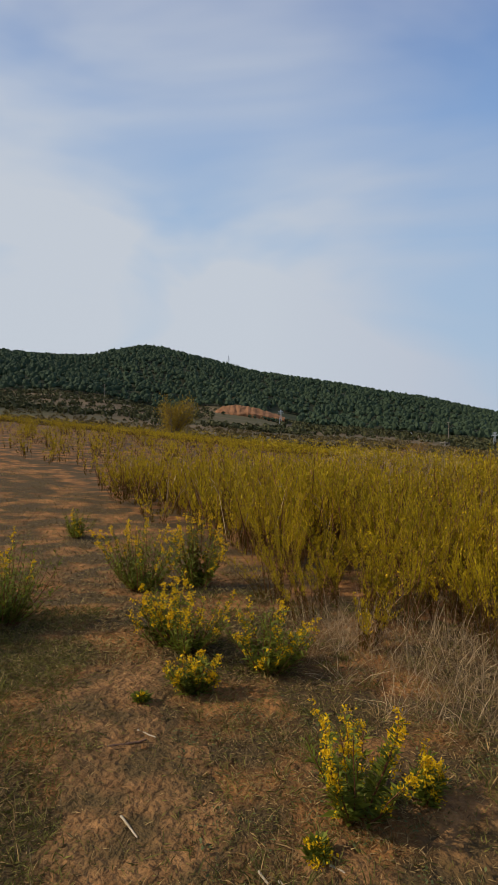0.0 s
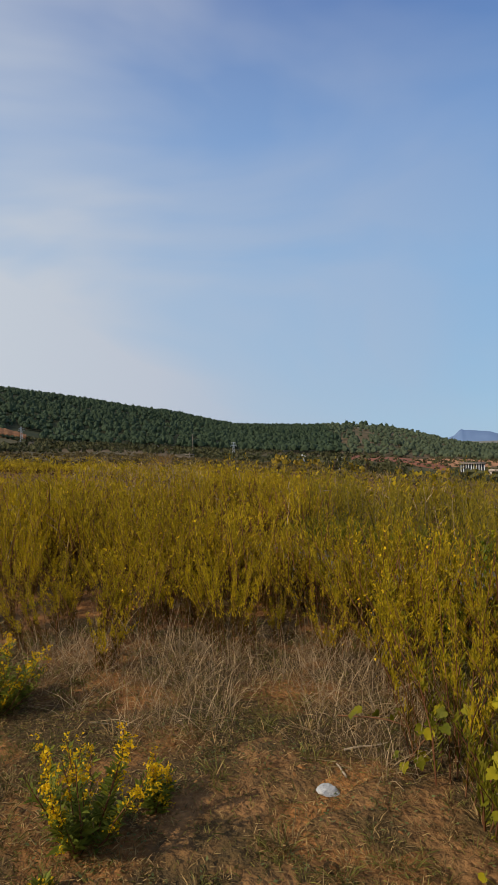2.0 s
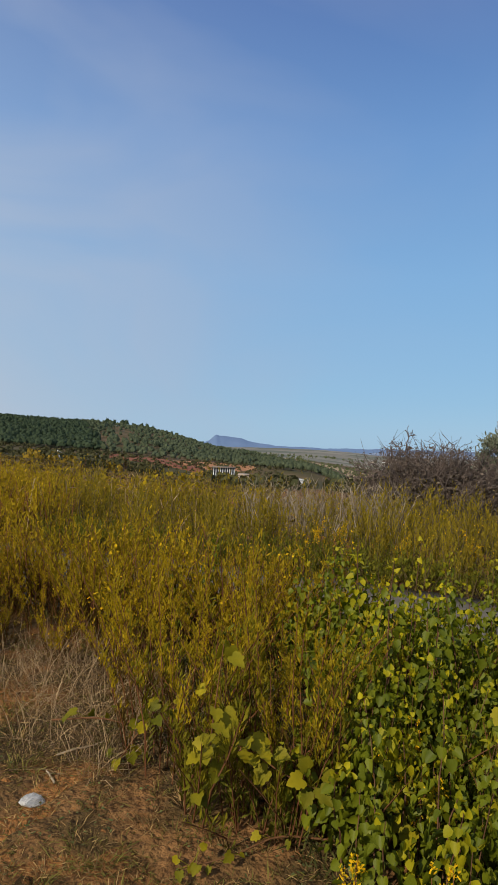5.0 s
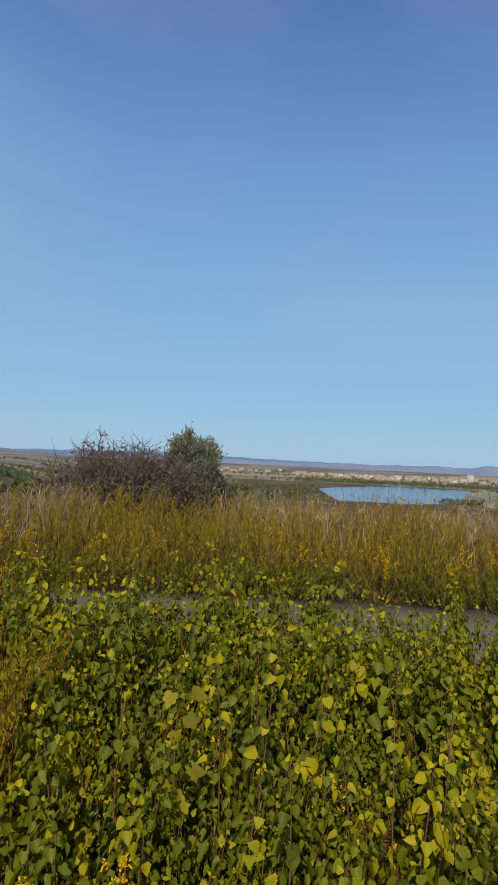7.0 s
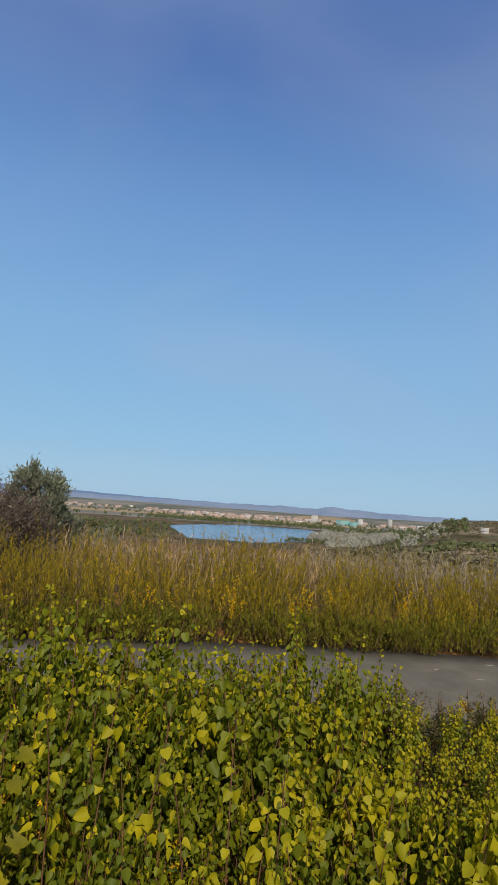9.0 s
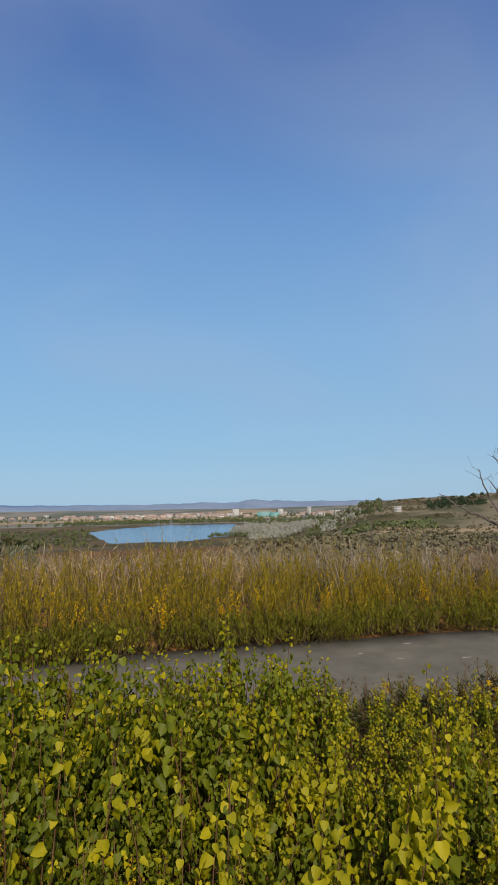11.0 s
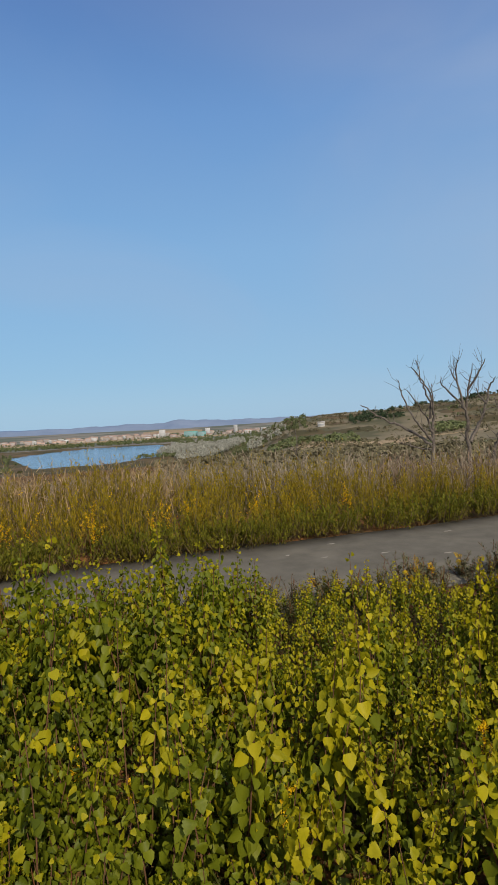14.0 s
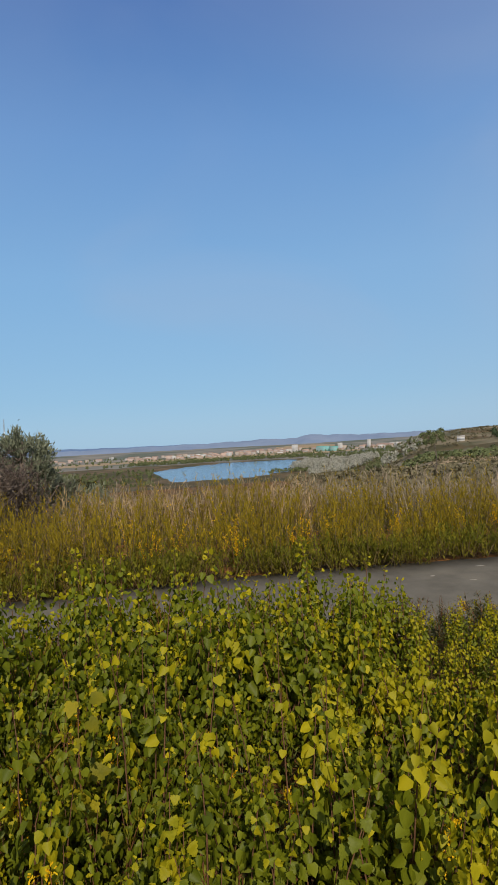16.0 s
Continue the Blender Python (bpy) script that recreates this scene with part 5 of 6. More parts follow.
def build_stalks():
    """Dry stalks over and behind the weeds on the far side of the path."""
    rng = np.random.default_rng(91)
    g = Geo()
    for az0, az1, r0, r1, n, lo, hi, slot in ((48, 62, 10, 13.5, 700, 0.7, 1.2, 1), (74, 98, 9.5, 12, 900, 0.7, 1.2, 0), (97, 116, 10.5, 15, 2000, 0.55, 1.2, 1), (116, 142, 11, 17, 1500, 0.5, 1.2, 2), (116, 142, 11, 16, 1500, 0.5, 1.3, 1), (76, 100, 12, 16, 1300, 0.8, 1.4, 1), (-10, 44, 7, 16, 320, 0.7, 1.1, 0), (8, 20, 14, 26, 300, 0.8, 1.2, 0)):
        x, y = sown(rng, n, az0, az1, r0, r1)
        keep = ((road_side(x, y) > 1.3) | (az1 < 50)) & (waves(x, y, 2.6, 95) > -0.4) & field_edge(x, y)
        x, y = x[keep], y[keep]
        k = len(x)
        ln = rng.uniform(lo, hi, k)
        way = np.stack([rng.normal(0, 0.22, k), rng.normal(0, 0.22, k), np.ones(k)], -1)
        b = at_ground(x, y)
        g.add(*blades(b, way, rng.normal(0, 1, (k, 3)) * [1, 1, 0.2], ln, rng.uniform(0.008, 0.018, k), 0.05), slot)
        for _ in range(3):
            s = rng.uniform(0.45, 0.95, k)
            at = b + unit(way) * (ln * s)[:, None]
            w = unit(way) + rng.normal(0, 0.5, (k, 3))
            g.add(*blades(at, w, rng.normal(0, 1, (k, 3)), rng.uniform(0.08, 0.28, k), rng.uniform(0.008, 0.02, k), 0.05), slot)
    tagged(part("dry_stalks", g, [M_straw, M_straw_grey, M_stalk_red]), "dry grey and brown weed stalks behind the golden bank", "weeds", kind="stuff")
    # tussocks of dry grass and low shrubs on the ground that falls away behind the bank
    tuss = []
    for q in range(4):
        t = Geo()
        m = (34, 26, 30, 40)[q]
        a = rng.uniform(0, 6.28, m)
        b = np.stack([np.cos(a), np.sin(a), 0 * a], -1) * rng.uniform(0, 0.28, (m, 1))
        w = np.stack([np.cos(a), np.sin(a), rng.uniform(0.8, 3.5, m)], -1) + rng.normal(0, 0.3, (m, 3))
        b = b + unit(w) * (rng.uniform(0, 0.5, (m, 1)) if q == 3 else 0)
        t.add(*blades(b, w, rng.normal(0, 1, (m, 3)), rng.uniform(0.4, 1.0, m) * (0.6 if q == 3 else 1), rng.uniform(0.012, 0.035, m) * (1.8 if q == 3 else 1), 0.1), q)
        tuss.append(t)
    az, r = rng.uniform(76, 142, 2600), rng.uniform(12 ** 0.8, 70 ** 0.8, 2600) ** 1.25
    x, y = polar(az, r)
    pick = waves(x, y, 5.0, 96) + rng.normal(0, 0.5, 2600)
    far = r > table(FIELD_END, az) + 0.8
    g = Geo()
    for q, sel in enumerate((far & (pick < -0.4), far & (pick >= -0.4) & (pick < 0.15), far & (pick >= 0.15) & (pick < 0.5) & (az > 104), far & (pick >= 0.5))):
        n = int(sel.sum())
        g.scatter(tuss[q], turns_z(rng, n, 0.2), at_ground(x[sel], y[sel]), rng.uniform(0.6, 1.25, n) * (1 + 0.35 * smooth01((r[sel] - 20) / 40)))
    tagged(part("dry_tussocks", g, [M_straw, M_straw_grey, M_stalk_red, M_scrub]), "pale grass tussocks and low shrubs behind the golden bank", "grass", kind="stuff")
    # low reddish brush at the foot of the dead trees
    x, y = sown(rng, 380, 114, 134, 13, 22)
    n = len(x)
    g = Geo()
    for _ in range(46):
        b = at_ground(x, y) + rng.normal(0, 0.22, (n, 3)) * [1, 1, 0]
        w = rng.normal(0, 0.45, (n, 3)) + [0, 0, 1.0]
        g.add(*blades(b + unit(w) * rng.uniform(0, 0.6, (n, 1)), w, rng.normal(0, 1, (n, 3)), rng.uniform(0.3, 0.85, n), rng.uniform(0.01, 0.03, n), 0.1))
    tagged(part("red_brush", g, M_stalk_red), "reddish-brown dry brush below the dead trees", "brush", kind="stuff")


M_stalk_red = material("red_brown_stalk", (0.105, 0.066, 0.044), (0.29, 0.20, 0.135), 0.4, 0.9, 0, island=0.7)
build_stalks()


# ---- vine, stones and twigs in the foreground ----
def vine_leaf(g, foot, way, nrm, size):
    """A lobed leaf about its stalk's end."""
    way = unit(np.asarray(way, float))
    side = unit(np.cross(way, nrm))
    up = np.cross(side, way)
    right = ((0.2, -0.14), (0.42, -0.08), (0.46, 0.1), (0.54, 0.24), (0.42, 0.36), (0.5, 0.5), (0.44, 0.66), (0.28, 0.66), (0.22, 0.82), (0.1, 0.94))
    out = ((0, 0), *right, (0.0, 1.02), *((-u * 0.95, w) for u, w in reversed(right)))
    v = [foot + size * (side * u + way * w + up * (0.18 * abs(u) - 0.25 * w * w)) for u, w in out]
    v.append(foot + size * way * 0.42 - up * size * 0.06)
    n = len(out)
    g.add(v, [(n, i, (i + 1) % n) for i in range(n)])


def build_vines():
    rng = np.random.default_rng(101)
    # course of the cane, leaves, leaf sizes
    for pts, n, small, large in ((((1.98, 1.78, 0.02), (1.92, 1.62, 0.3), (1.85, 1.53, 0.55), (1.86, 1.50, 0.84)), 16, 0.045, 0.08),
                                 (((1.92, 1.62, 0.30), (2.0, 1.5, 0.42), (2.1, 1.38, 0.30), (2.24, 1.18, 0.24), (2.4, 0.95, 0.15)), 26, 0.045, 0.08),
                                 (((1.72, 2.5, 0.25), (1.9, 2.35, 0.26), (2.05, 2.24, 0.2), (2.2, 2.15, 0.3)), 9, 0.035, 0.055),
                                 (((1.98, 2.32, 0.02), (2.0, 2.2, 0.2), (2.12, 2.08, 0.36)), 11, 0.035, 0.06),
                                 (((2.3, 1.25, 0.02), (2.1, 1.4, 0.06), (1.9, 1.45, 0.04), (1.72, 1.55, 0.03)), 14, 0.022, 0.042),
                                 (((2.36, 0.58, 0.0), (2.33, 0.62, 0.46), (2.3, 0.6, 0.78)), 16, 0.045, 0.07)):
        p = np.array(pts)
        ob = thing("grape_vine", (0, 0, 0), "trailing vine with large lobed yellow-green leaves", "vine", "trailing vines")
        t = np.linspace(0, len(p) - 1, 14)
        q = np.stack([np.interp(t, np.arange(len(p)), p[:, d]) for d in range(3)], -1)
        q[1:-1] = (q[:-2] + q[1:-1] + q[2:]) / 3
        ob.location = q[0]
        q = q - q[0]
        g = Geo()
        g.add(*tube(q, np.linspace(0.005, 0.002, 14), 5))
        part("cane", g, M_cane, ob, smooth=True)
        for i in range(n):
            at = q[int(rng.integers(1, 14))]
            w = rng.normal(0, 1, 3) * [1, 1, 0.5] + [-0.5, -0.4, -0.1]
            foot = at + unit(w) * 0.05 + [0, 0, 0.03]
            lf = Geo()
            vine_leaf(lf, foot, w + [0, 0, -0.4], np.array([-0.5, -0.5, 0.8]) + rng.normal(0, 0.4, 3), rng.uniform(small, large))
            lf.add(*tube([at, foot], [0.0015, 0.0012], 3))
            part("leaf", lf, M_vine, ob)


M_cane = material("vine_cane", (0.12, 0.055, 0.022), (0.23, 0.11, 0.045), 20, 0.7, 0.1)
M_vine = material("vine_leaf", (0.055, 0.074, 0.006), (0.38, 0.30, 0.010), 9, 0.6, 0.15, 90, obj_random=0.6, through_light=0.25)
build_vines()


def build_loose():
    rng = np.random.default_rng(111)
    M_stone = material("pale_stone", (0.42, 0.40, 0.36), (0.68, 0.66, 0.62), 18, 0.9, 0.5, 60)
    M_stick = material("dry_stick", (0.10, 0.05, 0.03), (0.24, 0.14, 0.08), 14, 0.85, 0.4, 60)
    M_pale = material("pale_stick", (0.30, 0.22, 0.13), (0.50, 0.40, 0.27), 14, 0.85, 0.3, 60)
    for k, (x, y, size, flat) in enumerate(((1.55, 2.32, 0.058, 0.42), (1.04, 1.52, 0.075, 0.4), (1.25, 1.62, 0.045, 0.6), (1.72, 2.12, 0.02, 0.6), (2.05, 1.9, 0.025, 0.7), (2.25, 1.62, 0.06, 0.6), (1.3, 1.9, 0.035, 0.6))):
        bm = bmesh.new()
        bmesh.ops.create_icosphere(bm, subdivisions=2, radius=1)
        for v in bm.verts:
            n = 1 + 0.35 * noise.noise(v.co * 1.3 + Vector((k * 7.1, 0, 0))) + 0.15 * noise.noise(v.co * 3.1)
            v.co = Vector((v.co.x * n, v.co.y * n * 0.75, v.co.z * n * flat * 0.8))
        me = bpy.data.meshes.new("stone")
        bm.to_mesh(me)
        bm.free()
        me.materials.append(M_stone if k in (0, 1) else M_soil)
        ob = new("stone", me)
        ob.location, ob.rotation_euler, ob.scale = (x, y, float(height(x, y)) + size * flat * 0.35), (0.1, 0.15, k * 1.3), (size,) * 3
        tagged(ob, "pale whitish flat stone on the soil" if k in (0, 1) else "red-brown clod of dry earth", "stone" if k in (0, 1) else "clod", "stones" if k in (0, 1) else "clods")
    for k, (x, y, ln, turn, mat) in enumerate(((-0.58, 2.95, 0.2, 20, M_stick), (-0.45, 2.35, 0.16, -55, M_pale), (0.1, 2.05, 0.14, -60, M_pale), (0.18, 2.02, 0.12, -40, M_pale), (0.35, 2.12, 0.06, -35, M_pale), (1.7, 2.45, 0.12, 80, M_pale), (-0.5, 3.05, 0.12, -30, M_pale), (1.95, 2.6, 0.25, -10, M_pale))):
        g = Geo()
        a = radians(turn)
        t = np.linspace(-0.5, 0.5, 6)
        p = np.stack([t * ln * math.cos(a), t * ln * math.sin(a), 0.004 + 0.012 * np.abs(rng.normal(0, 0.4, 6))], -1)
        g.add(*tube(p, np.linspace(0.006, 0.0035, 6) * (1.6 if k == 0 else 1), 5))
        ob = part("stick", g, mat, smooth=True)
        ob.location = (x, y, float(height(x, y)) + 0.004)
        tagged(ob, "short dry stick lying on the bare soil", "stick", "sticks on the ground")


build_loose()


# ---- the far country ----
def seen_at(az, el, r0=60, r1=2400):
    """The distance at which the land first comes up to an angle of sight."""
    r = np.geomspace(r0, r1, 400)
    x, y = polar(np.full(400, float(az)), r)
    e = np.degrees(np.arctan2(height(x, y) - 1.6, r))
    up = np.nonzero(e > el)[0]
    return float(r[up[0]]) if len(up) else r1


def top_z(r, el):
    return 1.6 + r * math.tan(radians(el))


M_metal = material("galvanised_metal", (0.38, 0.40, 0.42), (0.55, 0.57, 0.58), 3, 0.5, 0, metal=0.3)
M_white = material("white_paint", (0.62, 0.62, 0.60), (0.80, 0.80, 0.78), 0.3, 0.7, 0)
M_wood = material("pole_wood", (0.16, 0.13, 0.10), (0.28, 0.23, 0.18), 2, 0.85, 0.2)


def lattice(g, h, w0, w1, bays, slot=0, r=0.12):
    """A square lattice mast with crossed bracing."""
    z = np.linspace(0, h, bays + 1)
    w = np.linspace(w0, w1, bays + 1) / 2
    for sx, sy in ((1, 1), (1, -1), (-1, -1), (-1, 1)):
        g.add(*tube([(sx * w[0], sy * w[0], -1), (sx * w[-1], sy * w[-1], h)], [r, r * 0.7], 4), slot)
    for i in range(bays):
        for a, b in (((1, 1), (1, -1)), ((1, -1), (-1, -1)), ((-1, -1), (-1, 1)), ((-1, 1), (1, 1))):
            g.add(*tube([(a[0] * w[i], a[1] * w[i], z[i]), (b[0] * w[i + 1], b[1] * w[i + 1], z[i + 1])], [r * 0.5] * 2, 3), slot)
            g.add(*tube([(a[0] * w[i + 1], a[1] * w[i + 1], z[i + 1]), (b[0] * w[i + 1], b[1] * w[i + 1], z[i + 1])], [r * 0.5] * 2, 3), slot)


def pylon(az, r, el, arms=3):
    foot, across, away = facing(az, r)
    h = top_z(r, el) - foot[2]
    ob = thing("pylon", foot, "grey steel lattice power pylon on the slope", "pylon", "power pylons")
    ob.rotation_euler = (0, 0, -radians(az) + 0.3)
    g = Geo()
    lattice(g, h, h * 0.16, h * 0.05, 6, 0, max(0.03, h * 0.007))
    part("tower", g, M_metal, ob)
    for k in range(arms):
        z = h * (0.78 + 0.1 * k)
        half = (0.2, 0.16, 0.12)[k] * min(h, 13)
        a = Geo()
        a.add(*tube([(-half, 0, z), (0, 0, z + 0.15 * half), (half, 0, z)], [0.05, 0.08, 0.05], 4))
        a.add(*tube([(-half, 0, z), (half, 0, z)], [0.05, 0.05], 4))
        arm = part("crossarm", a, M_metal, ob)
        for sx in (-1, 1):
            i = Geo()
            i.add(*tube([(sx * half, 0, z), (sx * half, 0, z - 0.3 * half)], [0.07, 0.05], 5))
            part("insulator", i, M_white, arm)


pylon(3.0, 330, 1.9, 2)
pylon(15.2, 330, 0.0, 3)
pylon(22.4, 300, 0.15, 3)


def pole(az, r, el, label):
    foot, across, away = facing(az, r)
    h = top_z(r, el) - foot[2]
    ob = thing("utility_pole", foot, label, "pole", "utility poles")
    g = Geo()
    g.add(*tube([(0, 0, -0.5), (0, 0, h)], [0.2, 0.14], 6))
    part("post", g, M_wood, ob)
    c = Geo()
    block(c, -1.2, 1.2, -0.1, 0.1, h - 0.6, h - 0.35)
    part("crossarm", c, M_wood, ob)


pole(18.5, 340, 1.0, "wooden utility pole with a short crossarm on the slope")
pole(18.2, 150, -0.75, "low wooden utility pole beyond the field")
pole(-13.7, 400, 3.9, "slender utility pole at the edge of the pine forest")


def mast(az, r, el, w0, w1, bands, label):
    foot, across, away = facing(az, r)
    h = top_z(r, el) - foot[2]
    ob = thing("radio_mast", foot, label, "mast", "radio masts")
    for k in range(bands):
        g = Geo()
        lattice(g, h / bands, w0 + (w1 - w0) * k / bands, w0 + (w1 - w0) * (k + 1) / bands, 6, 0, w0 * 0.07)
        p = part("mast_section", g, M_metal if bands == 2 or k == bands - 1 else M_white, ob)
        p.location = (0, 0, h / bands * k)


mast(-2.1, 905, 6.95, 2.6, 1.6, 2, "grey lattice antenna mast on the hill ridge")
mast(69.2, 900, 3.2, 2.0, 0.9, 6, "tall white radio mast with a grey top section")


M_gold = material("gold_leaves", (0.40, 0.25, 0.010), (0.62, 0.40, 0.015), 0.2, 0.8, 0, island=0.5, through_light=0.2)
M_rust = material("rust_leaves", (0.22, 0.10, 0.02), (0.42, 0.22, 0.04), 0.2, 0.8, 0, island=0.6, through_light=0.2)


def build_autumn_tree(az, r, top, wide, n, mat, label, seed):
    rng = np.random.default_rng(seed)
    foot, across, away = facing(az, r)
    tall = top_z(r, top) - foot[2]
    ob = thing("autumn_tree", foot, label, "tree", "autumn trees")
    g, lf = Geo(), Geo()
    for _ in range(26):
        a = rng.uniform(0, 6.28)
        e = np.array([math.cos(a), math.sin(a), 0]) * wide * 0.5 * rng.uniform(0.15, 1) ** 0.8
        e[2] = tall * rng.uniform(0.55, 1.0) * (1 - 0.22 * np.hypot(e[0], e[1]) / (wide / 2))
        limb(g, [(0, 0, -0.2), e * [0.45, 0.45, 0.45], e], tall * 0.022, tall * 0.004, rng, 5, tall * 0.14)
        m = n // 26
        s = rng.uniform(0.3, 1.02, (m, 1))
        c = e * s * np.where(s > 0.5, 1, 0.9) + rng.normal(0, 0.07 * wide, (m, 3))
        lf.add(*blades(c, rng.normal(0, 0.6, (m, 3)) + [0, 0, 0.8], rng.normal(0, 1, (m, 3)), rng.uniform(0.03, 0.06, m) * tall, rng.uniform(0.012, 0.026, m) * tall))
    part("trunk", g, M_twig_dark, ob)
    tagged(part("crown", lf, mat, ob), kind="stuff")


build_autumn_tree(-7.3, 105, 3.5, 8.4, 5200, M_autumn, "golden-brown autumn tree standing at the end of the field", 121)
build_autumn_tree(-22.0, 100, 1.2, 7.0, 800, M_autumn, "low yellowing shrub tree on the field's rise", 122)
build_autumn_tree(15.8, 60, -0.55, 3.2, 1100, M_rust, "rust-orange autumn bush at the end of the field", 123)


build_autumn_tree(28.6, 130, -1.55, 2.6, 1000, M_gold, "bright yellow round autumn tree behind the field", 124)
build_autumn_tree(30.6, 132, -1.85, 4.6, 1400, M_autumn, "low yellow-green bushy tree behind the field", 125)
build_autumn_tree(33.2, 136, -1.75, 2.4, 800, M_autumn, "yellowing tree beside a small white hut", 126)
build_autumn_tree(35.1, 130, -1.3, 1.5, 800, M_autumn, "slim yellow-green poplar behind the field", 127)


# ---- the earth cutting on the hillside ----
def build_cutting():
    rng = np.random.default_rng(131)
    m = material("red_earth", (0.17, 0.078, 0.035), (0.33, 0.160, 0.075), 0.25, 0.95, 0.6, 1.2)
    az = np.linspace(-3.6, 3.4, 60)
    rows = []
    for k in range(8):
        r = 372 + k * 1.6 + 0.5 * np.sin(az * 9 + np.sin(az * 4)) + rng.normal(0, 0.45, len(az))
        x, y = polar(az, r)
        top = np.interp(az, (-3.6, -2.6, -1.2, 0.6, 2.0, 3.4), (1.4, 2.15, 2.3, 2.05, 1.65, 1.2))
        low = np.interp(az, (-3.6, 0.0, 3.4), (1.15, 1.45, 1.05))
        el = low + (top - low) * k / 7
        rows.append(np.stack([x, y, 1.6 + r * np.tan(np.radians(el)) + rng.normal(0, 0.15, len(az))], -1))
    x, y = polar(az, 374.0)
    rows.insert(0, np.stack([x, y, height(x, y) - 3], -1))
    x, y = polar(az, 420.0)
    rows.append(np.stack([x, y, np.minimum(height(x, y), rows[-1][:, 2]) - 1.5], -1))
    v = np.array(rows)
    n, k = v.shape[:2]
    i, j = np.meshgrid(np.arange(n - 1), np.arange(k - 1), indexing="ij")
    g = Geo()
    g.add(v.reshape(-1, 3), np.stack([i * k + j, i * k + j + 1, (i + 1) * k + j + 1, (i + 1) * k + j], -1).reshape(-1, 4))
    tagged(part("earth_cutting", g, m), "gullied red earth cutting below the pine forest", "cliff", kind="structure")
    rngx = np.random.default_rng(132)
    ax = rngx.uniform(-3.4, 3.0, 9)
    x, y = polar(ax, rngx.uniform(358, 366, 9))
    wood("cutting_shrubs", x, y, [crown(133, 2.2, 3.0, 18, 0.0)], 134, [M_pine, M_twig_dark], "dark shrubs growing below the earth cutting", "shrubs")


build_cutting()


# ---- fields, groves ----
def drape(name, az, near, far, mat, label, lift=0.5):
    """A field laid over the land between two distances."""
    a = np.linspace(az[0], az[-1], 40)
    t = np.linspace(0, 1, 10)
    n, f = np.interp(a, az, near), np.interp(a, az, far)
    r = n[:, None] + (f - n)[:, None] * t[None]
    x, y = polar(a[:, None] + 0 * r, r)
    z = height(x, y) + lift
    z[:, 0] -= 2 * lift
    z[:, -1] -= 2 * lift
    g = Geo()
    i, j = np.meshgrid(np.arange(39), np.arange(9), indexing="ij")
    g.add(np.stack([x, y, z], -1).reshape(-1, 3), np.stack([i * 10 + j, i * 10 + j + 1, (i + 1) * 10 + j + 1, (i + 1) * 10 + j], -1).reshape(-1, 4)[:, ::-1])
    tagged(part(name, g, mat), label, "field", kind="structure")


M_red_field = material("red_field", (0.17, 0.06, 0.035), (0.28, 0.115, 0.065), 0.05, 0.95, 0)
M_orange_field = material("orange_field", (0.34, 0.16, 0.075), (0.48, 0.25, 0.13), 0.05, 0.95, 0)
M_tan_field = material("tan_field", (0.28, 0.20, 0.11), (0.42, 0.31, 0.18), 0.03, 0.95, 0)
def strip(name, az, low, high, mat, label):
    drape(name, az, [seen_at(a, e, 90) for a, e in zip(az, low)], [seen_at(a, e, 90) for a, e in zip(az, high)], mat, label)


strip("red_field", (33, 36, 39, 42.5), (-1.7, -2.0, -2.4, -2.9), (-1.25, -1.4, -1.7, -2.3), M_red_field, "ploughed red earth field on the slope")
strip("orange_field", (39.5, 42, 45, 47.5), (-2.1, -2.5, -2.65, -2.3), (-1.75, -1.75, -1.85, -2.15), M_orange_field, "dry orange field beside the red earth")
drape("tan_field", (49, 56, 64, 74), (800, 820, 900, 900), (1150, 1250, 1300, 1150), M_tan_field, "pale dry fields on the valley floor", 1.5)
drape("tan_field", (60, 75, 90, 102), (1750, 1800, 1900, 1900), (2000, 2100, 2150, 2150), M_tan_field, "pale dry fields before the town", 1.5)
M_dry_slope = material("dry_slope", (0.150, 0.122, 0.066), (0.28, 0.222, 0.138), 0.05, 0.95, 0, third=(0.105, 0.095, 0.048), third_scale=0.025, third_band=(0.46, 0.6))
drape("slope", (103, 110, 120, 142), (190, 175, 165, 160), (640, 640, 640, 640), M_dry_slope, "pale dry terraced slope", 0.4)
drape("tan_field", (104, 110, 117, 126), (250, 240, 250, 255), (330, 340, 335, 330), M_tan_field, "pale dry field on the south slope", 0.6)
drape("tan_field", (94, 95.8, 98, 99.6), (2900, 2850, 2850, 2900), (3300, 3500, 3500, 3300), M_tan_field, "bare tan hillside behind the town", 3)


M_slope = material("slope_scrub", (0.085, 0.078, 0.042), (0.205, 0.175, 0.105), 0.02, 0.9, 0, island=0.6)


